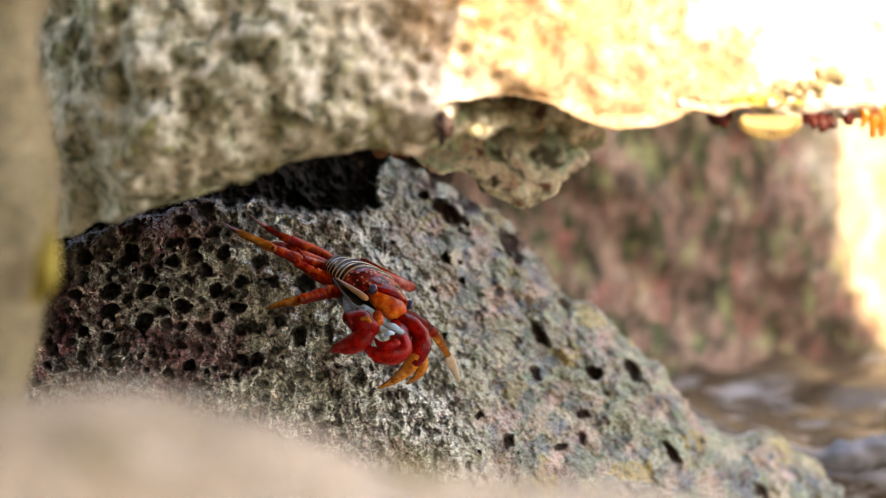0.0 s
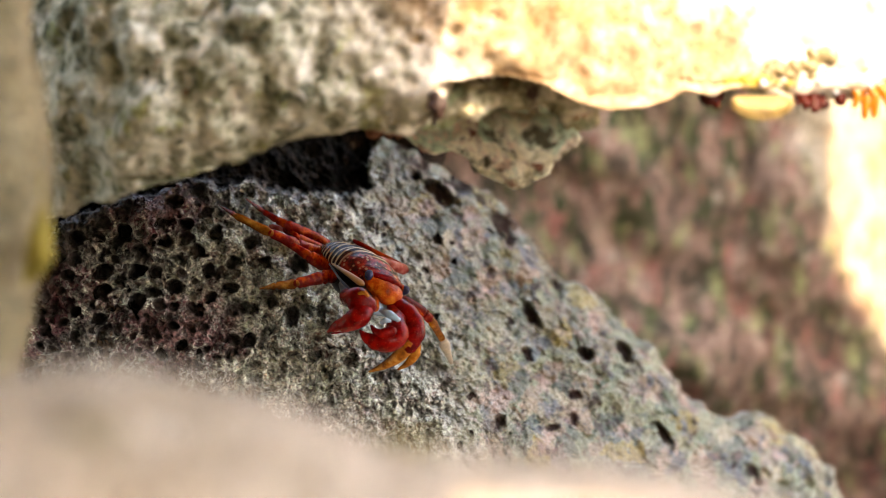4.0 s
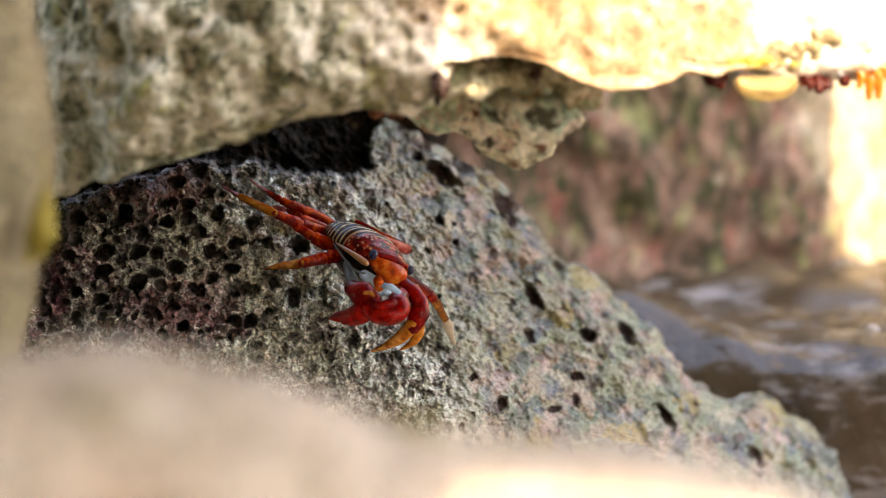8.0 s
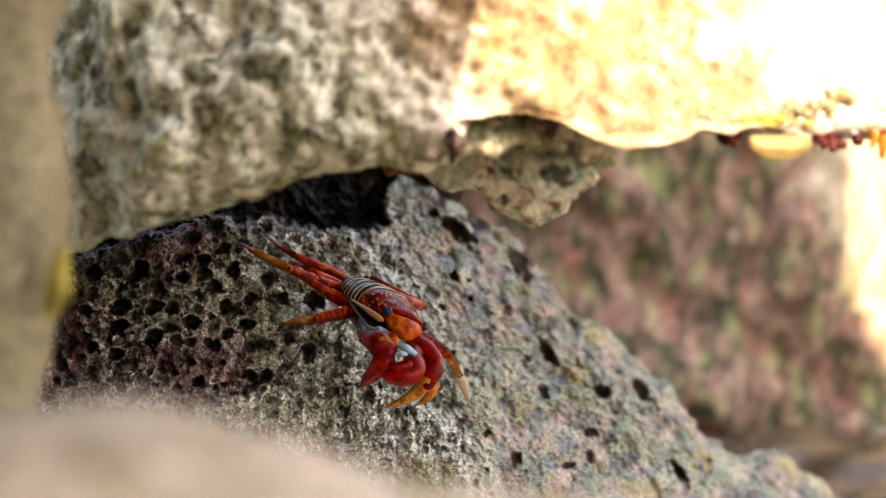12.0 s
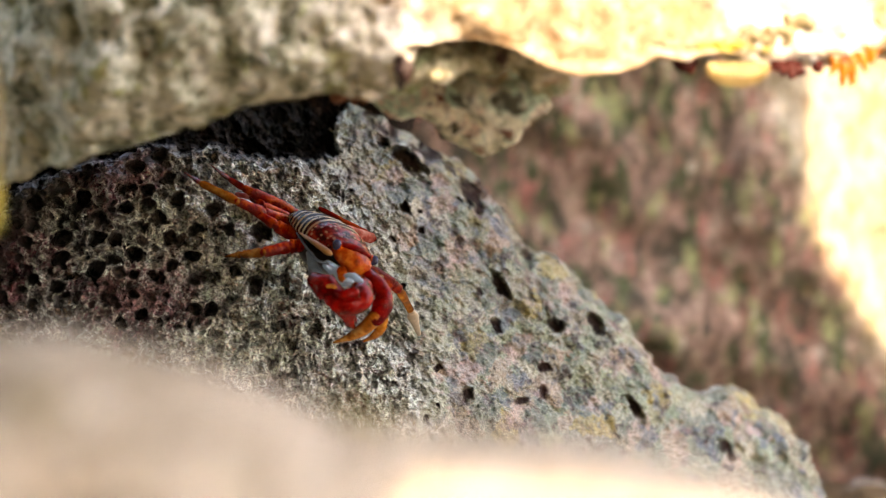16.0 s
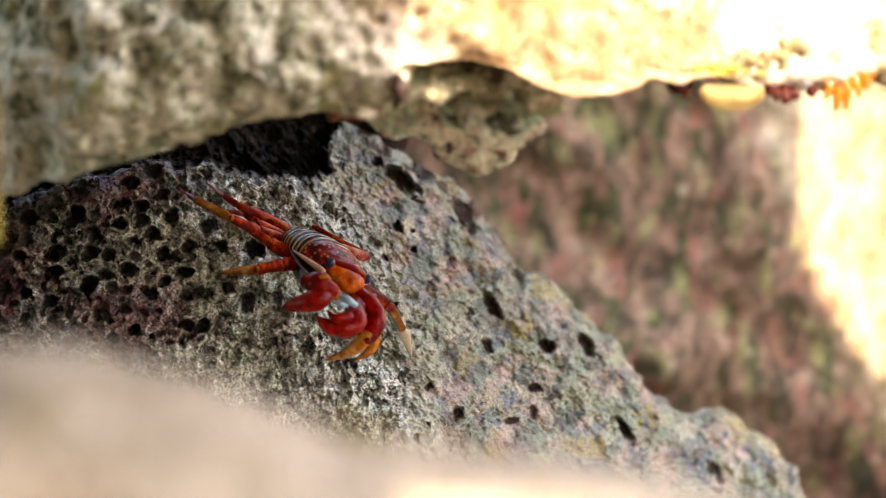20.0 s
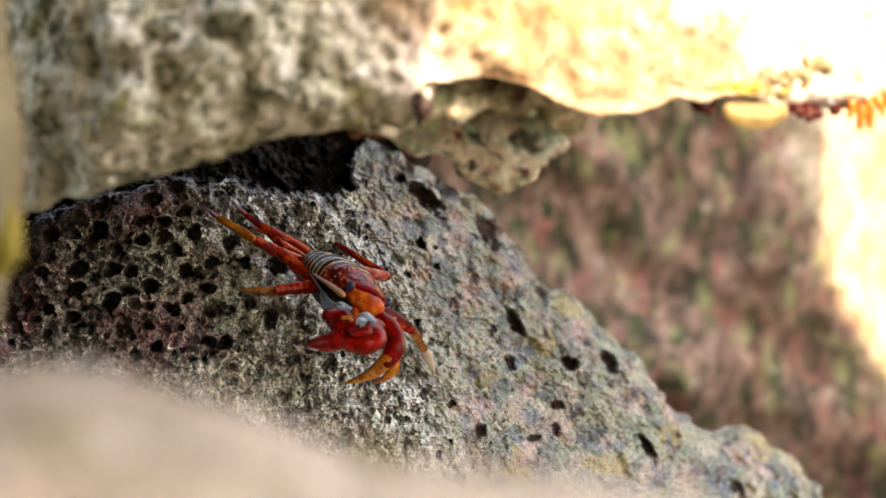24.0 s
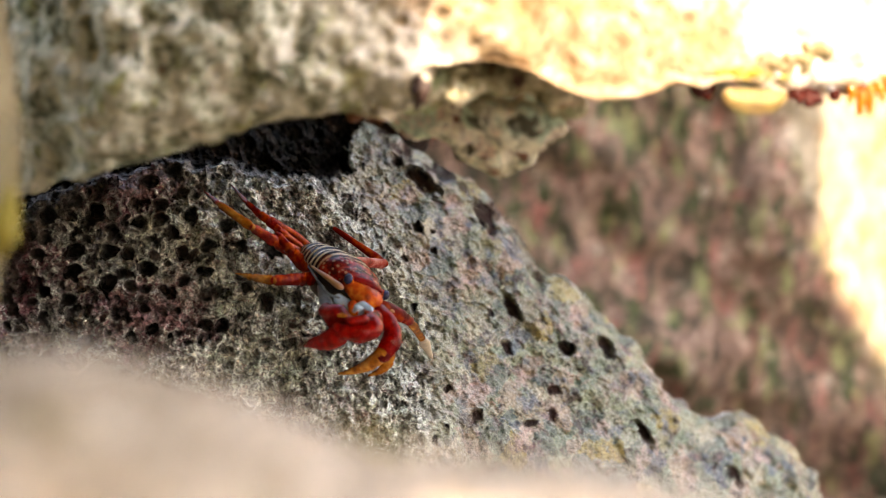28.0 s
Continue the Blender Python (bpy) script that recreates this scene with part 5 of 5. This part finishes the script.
def surge():
    heave = [(0, -0.112), (0.2, -0.105), (0.35, -0.1), (0.6, -0.145), (0.85, -0.235), (4, -0.235), (7.4, -0.235), (7.6, -0.13), (7.8, -0.075), (8.0, -0.068), (8.2, -0.09), (8.35, -0.09), (8.5, -0.06), (8.7, -0.12), (8.95, -0.23), (10.8, -0.235), (11.1, -0.16),
             (11.5, -0.115), (12, -0.15), (12.6, -0.235), (14, -0.235), (14.35, -0.15), (14.6, -0.115), (14.9, -0.225), (15.3, -0.235), (16.6, -0.23), (17, -0.15), (17.2, -0.12), (17.45, -0.085), (17.8, -0.07), (18, -0.075), (18.2, -0.13), (18.5, -0.225), (19.5, -0.235),
             (22, -0.235), (25.2, -0.23), (25.5, -0.14), (25.8, -0.105), (26.1, -0.1), (26.3, -0.09), (26.55, -0.13), (26.9, -0.23), (27.4, -0.22), (28, -0.23)]
    walk(SURGE, [(t, pose(0.02 * math.sin(t * 1.3), 0, z)) for t, z in heave])
    # splashes: x, y, z and turn at each time; below the water before and after
    flights = {
        "early": [(0, 0.26, 2.84, -0.135, 0), (0.15, 0.25, 2.84, -0.122, 5), (0.3, 0.24, 2.84, -0.1, 8), (0.42, 0.24, 2.84, -0.11, 4), (0.55, 0.25, 2.84, -0.14, 0), (0.8, 0.26, 2.84, -0.26, 0), (28, 0.26, 2.84, -0.26, 0)],
        "second": [(0, 0.25, 2.85, -0.26, 0), (7.45, 0.25, 2.85, -0.24, 0), (7.6, 0.25, 2.85, -0.12, 6), (7.8, 0.22, 2.85, -0.085, 0), (8.0, 0.2, 2.86, -0.075, -8), (8.2, 0.22, 2.86, -0.115, -4), (8.4, 0.2, 2.86, -0.085, 0), (8.55, 0.17, 2.86, -0.06, -20), (8.7, 0.18, 2.86, -0.13, -10), (9, 0.2, 2.86, -0.26, 0),
                   (11.1, 0.22, 2.86, -0.26, 0), (11.3, 0.26, 2.86, -0.125, 0), (11.6, 0.24, 2.86, -0.115, 0), (12.3, 0.24, 2.86, -0.26, 0), (28, 0.25, 2.85, -0.26, 0)],
        "third": [(0, 0.26, 2.8, -0.3, 0), (17.3, 0.26, 2.8, -0.3, 0), (17.45, 0.255, 2.8, -0.17, 0), (17.6, 0.25, 2.8, -0.115, 0), (17.7, 0.25, 2.8, -0.125, 6), (17.85, 0.26, 2.8, -0.2, 8), (18.0, 0.26, 2.8, -0.3, 0), (28, 0.26, 2.8, -0.3, 0)],
        "fourth": [(0, 0.25, 2.79, -0.3, 0), (17.9, 0.25, 2.79, -0.3, 0), (18.02, 0.255, 2.79, -0.22, 0), (18.1, 0.25, 2.79, -0.155, 0), (18.22, 0.25, 2.79, -0.18, -6), (18.4, 0.25, 2.79, -0.3, 0), (28, 0.25, 2.79, -0.3, 0)],
        "fifth": [(0, 0.26, 2.8, -0.32, 0), (25.7, 0.26, 2.8, -0.3, 0), (25.88, 0.262, 2.8, -0.17, 0), (26.0, 0.257, 2.8, -0.112, 0), (26.1, 0.235, 2.8, -0.12, -6), (26.2, 0.24, 2.8, -0.2, -10), (26.35, 0.25, 2.8, -0.32, 0), (28, 0.26, 2.8, -0.32, 0)],
    }
    for key, rows in flights.items():
        walk(SPLASHES[key], [(t, pose(x, y, z, 0, a, 0)) for t, x, y, z, a in rows])
    for ob, (t, x) in zip(DRIPS, ((0.86, 0.121), (6.9, 0.168), (15.02, 0.19), (26.3, 0.1))):
        walk(ob, [(0, pose(x, 2.212, 0.084)), (t, pose(x, 2.212, 0.084)), (t + 0.1, pose(x, 2.207, 0.068)), (t + 0.2, pose(x, 2.207, -0.01)), (t + 0.3, pose(x, 2.207, -0.2)), (t + 0.4, pose(x, 2.207, -0.45)), (28, pose(x, 2.207, -0.45))])
    rnd = random.Random(21)
    for k, ob in enumerate(DROPS):
        at, x, top = (0.32, rnd.uniform(0.17, 0.3), rnd.uniform(-0.12, -0.03)) if k < 10 else (rnd.choice((17.62, 26.05, 8.6, 7.95)), rnd.uniform(0.16, 0.3), rnd.uniform(-0.08, -0.01))
        if k == 0:
            x, top = 0.226, -0.077
        y, away = 2.8, rnd.uniform(-0.05, 0.05)
        rows = [] if at < 1 else [(0, pose(x - away, y, -0.3))]
        for d in (-0.3, -0.2, -0.1, 0, 0.1, 0.2, 0.3):
            if at + d >= 0:
                rows.append((0 if at + d < 0.05 else at + d, pose(x + away * d * 2, y, top - 4.4 * d * d if abs(d) < 0.25 else -0.3)))
        walk(ob, rows + [(28, pose(x, y, -0.3))])


# ---- what moves ----
def motions():
    turn = Matrix((FORWARD, LEFTWARD, UPWARD)).transposed().to_quaternion().to_matrix().to_4x4()
    unit = 0.000331
    shifts = [(0, -10, -7), (0.5, -12, -5), (1, -11, -5), (1.5, -9, -3), (2, -7, -2), (2.5, -5, -1), (4.5, -2, 2), (5, 0, 0), (8, 1, 0), (11.5, 0, 0), (13.5, 3, 2), (17, 2, 4), (20.5, 3, 4), (22.5, 2, 3), (23, 2, 9), (23.5, 2, 12),
              (24, -1, 15), (24.5, -1, 17), (25, -1, 20), (25.5, -1, 24), (26, 0, 27), (26.5, 3, 27), (27, 3, 31), (28, 1, 30)]
    walk(CRAB, [(t, Matrix.Translation(CRAB_AT + Vector((a * unit, 0, -b * unit))) @ turn) for t, a, b in shifts])
    back = turn.to_3x3().transposed()
    # the feet keep their hold while the body sinks
    for key in ("r4", "r3", "r2", "hind", "r1", "l4", "l1", "front_leg"):
        ob, root, tip = CRAB_LIMBS[key]
        arm = Vector(tip) - Vector(root)
        rows = []
        for t, a, b in shifts:
            d = back @ Vector((-a * unit, 0, b * unit))
            axis = arm.cross(d) / arm.length_squared
            rows.append((t, Matrix.Translation(root) @ Matrix.Rotation(axis.length, 4, axis.normalized() if axis.length > 1e-9 else Vector((0, 0, 1)))))
        walk(ob, rows)
    # the claws pick at the rock in turn and go up to the mouth
    picks = {"right_claw": [(0, 4, 0), (0.7, 8, 4), (1.4, 2, -3), (2.2, -4, 2), (3.3, 6, 0), (4.4, -6, -4), (5, -5, -5), (5.7, 2, 0), (6.3, 8, 3), (7, 3, 2), (7.7, 7, 5), (8.3, 9, 4), (9, 3, 0), (9.6, -2, 2), (10.4, 6, 4), (11, 9, 6), (12.5, 0, 0),
                            (13.5, 4, 0), (14.4, -4, -2), (15.2, 3, 3), (16, 10, 6), (16.7, -2, 0), (17.6, -6, -3), (18.5, -4, 0), (19.2, 2, 2), (20, -5, -4), (21.5, 3, 0), (22.5, 0, 2), (23.4, -3, 0), (24.2, 5, 4), (25, 4, 2), (25.8, -2, 0), (26.6, 6, 4), (27.3, 2, 0), (28, 7, 4)],
             "left_claw": [(0, 0, 4), (0.8, 3, -2), (1.6, -3, 2), (2.4, 2, 0), (3.4, -2, 3), (4.5, 4, 6), (5, 0, 0), (5.8, 2, 4), (6.5, -4, -2), (7.3, 3, 3), (8, -3, -2), (8.7, 4, 4), (9.4, 0, 0), (10.2, -4, 2), (11, 2, -3), (12.4, 0, 3),
                           (13.5, 3, 0), (14.3, -3, 4), (15, 2, 0), (16, -4, -4), (16.8, 3, 2), (17.5, 0, 4), (18.3, -3, 0), (19, 3, 3), (20, 0, 0), (21.4, -2, 4), (22.5, -6, -6), (23.3, -2, 2), (24, -6, -5), (25, -8, -8), (25.8, -4, -2), (26.5, -8, -8), (27.3, -5, -4), (28, -9, -8)]}
    for key, rows in picks.items():
        ob, root, tip = CRAB_LIMBS[key]
        walk(ob, [(t, pose(*root, a * 0.5, a, b)) for t, a, b in rows])
    # the right pincers fold in towards the mouth (degrees) and reach out again
    folds = [(0, -12), (1, -6), (2, -10), (3.2, -30), (4.4, -4), (5, 0), (5.5, -25), (6, -105), (6.5, -40), (7, 0), (8, -8), (9, -8), (9.5, -20), (10, -55), (10.6, -55), (11, -90), (12, -40), (14, -5), (15, 0), (15.5, -35), (16, -105), (16.5, -35), (17, 0), (20, 0),
             (21.5, -20), (23, -12), (24, -6), (25, -12), (26, -16), (27, -8), (28, -14)]
    axis = back @ Vector((0, 1, 0))
    for name in ("palm", "fixed_finger", "finger"):
        ob, root, tip = CRAB_LIMBS["right_claw_" + name]
        hub = Vector((0.0525, -0.027, -0.0125)) - Vector(root)
        walk(ob, [(t, Matrix.Translation(hub) @ Matrix.Rotation(radians(a), 4, axis) @ Matrix.Translation(-hub)) for t, a in folds])
    surge()


motions()
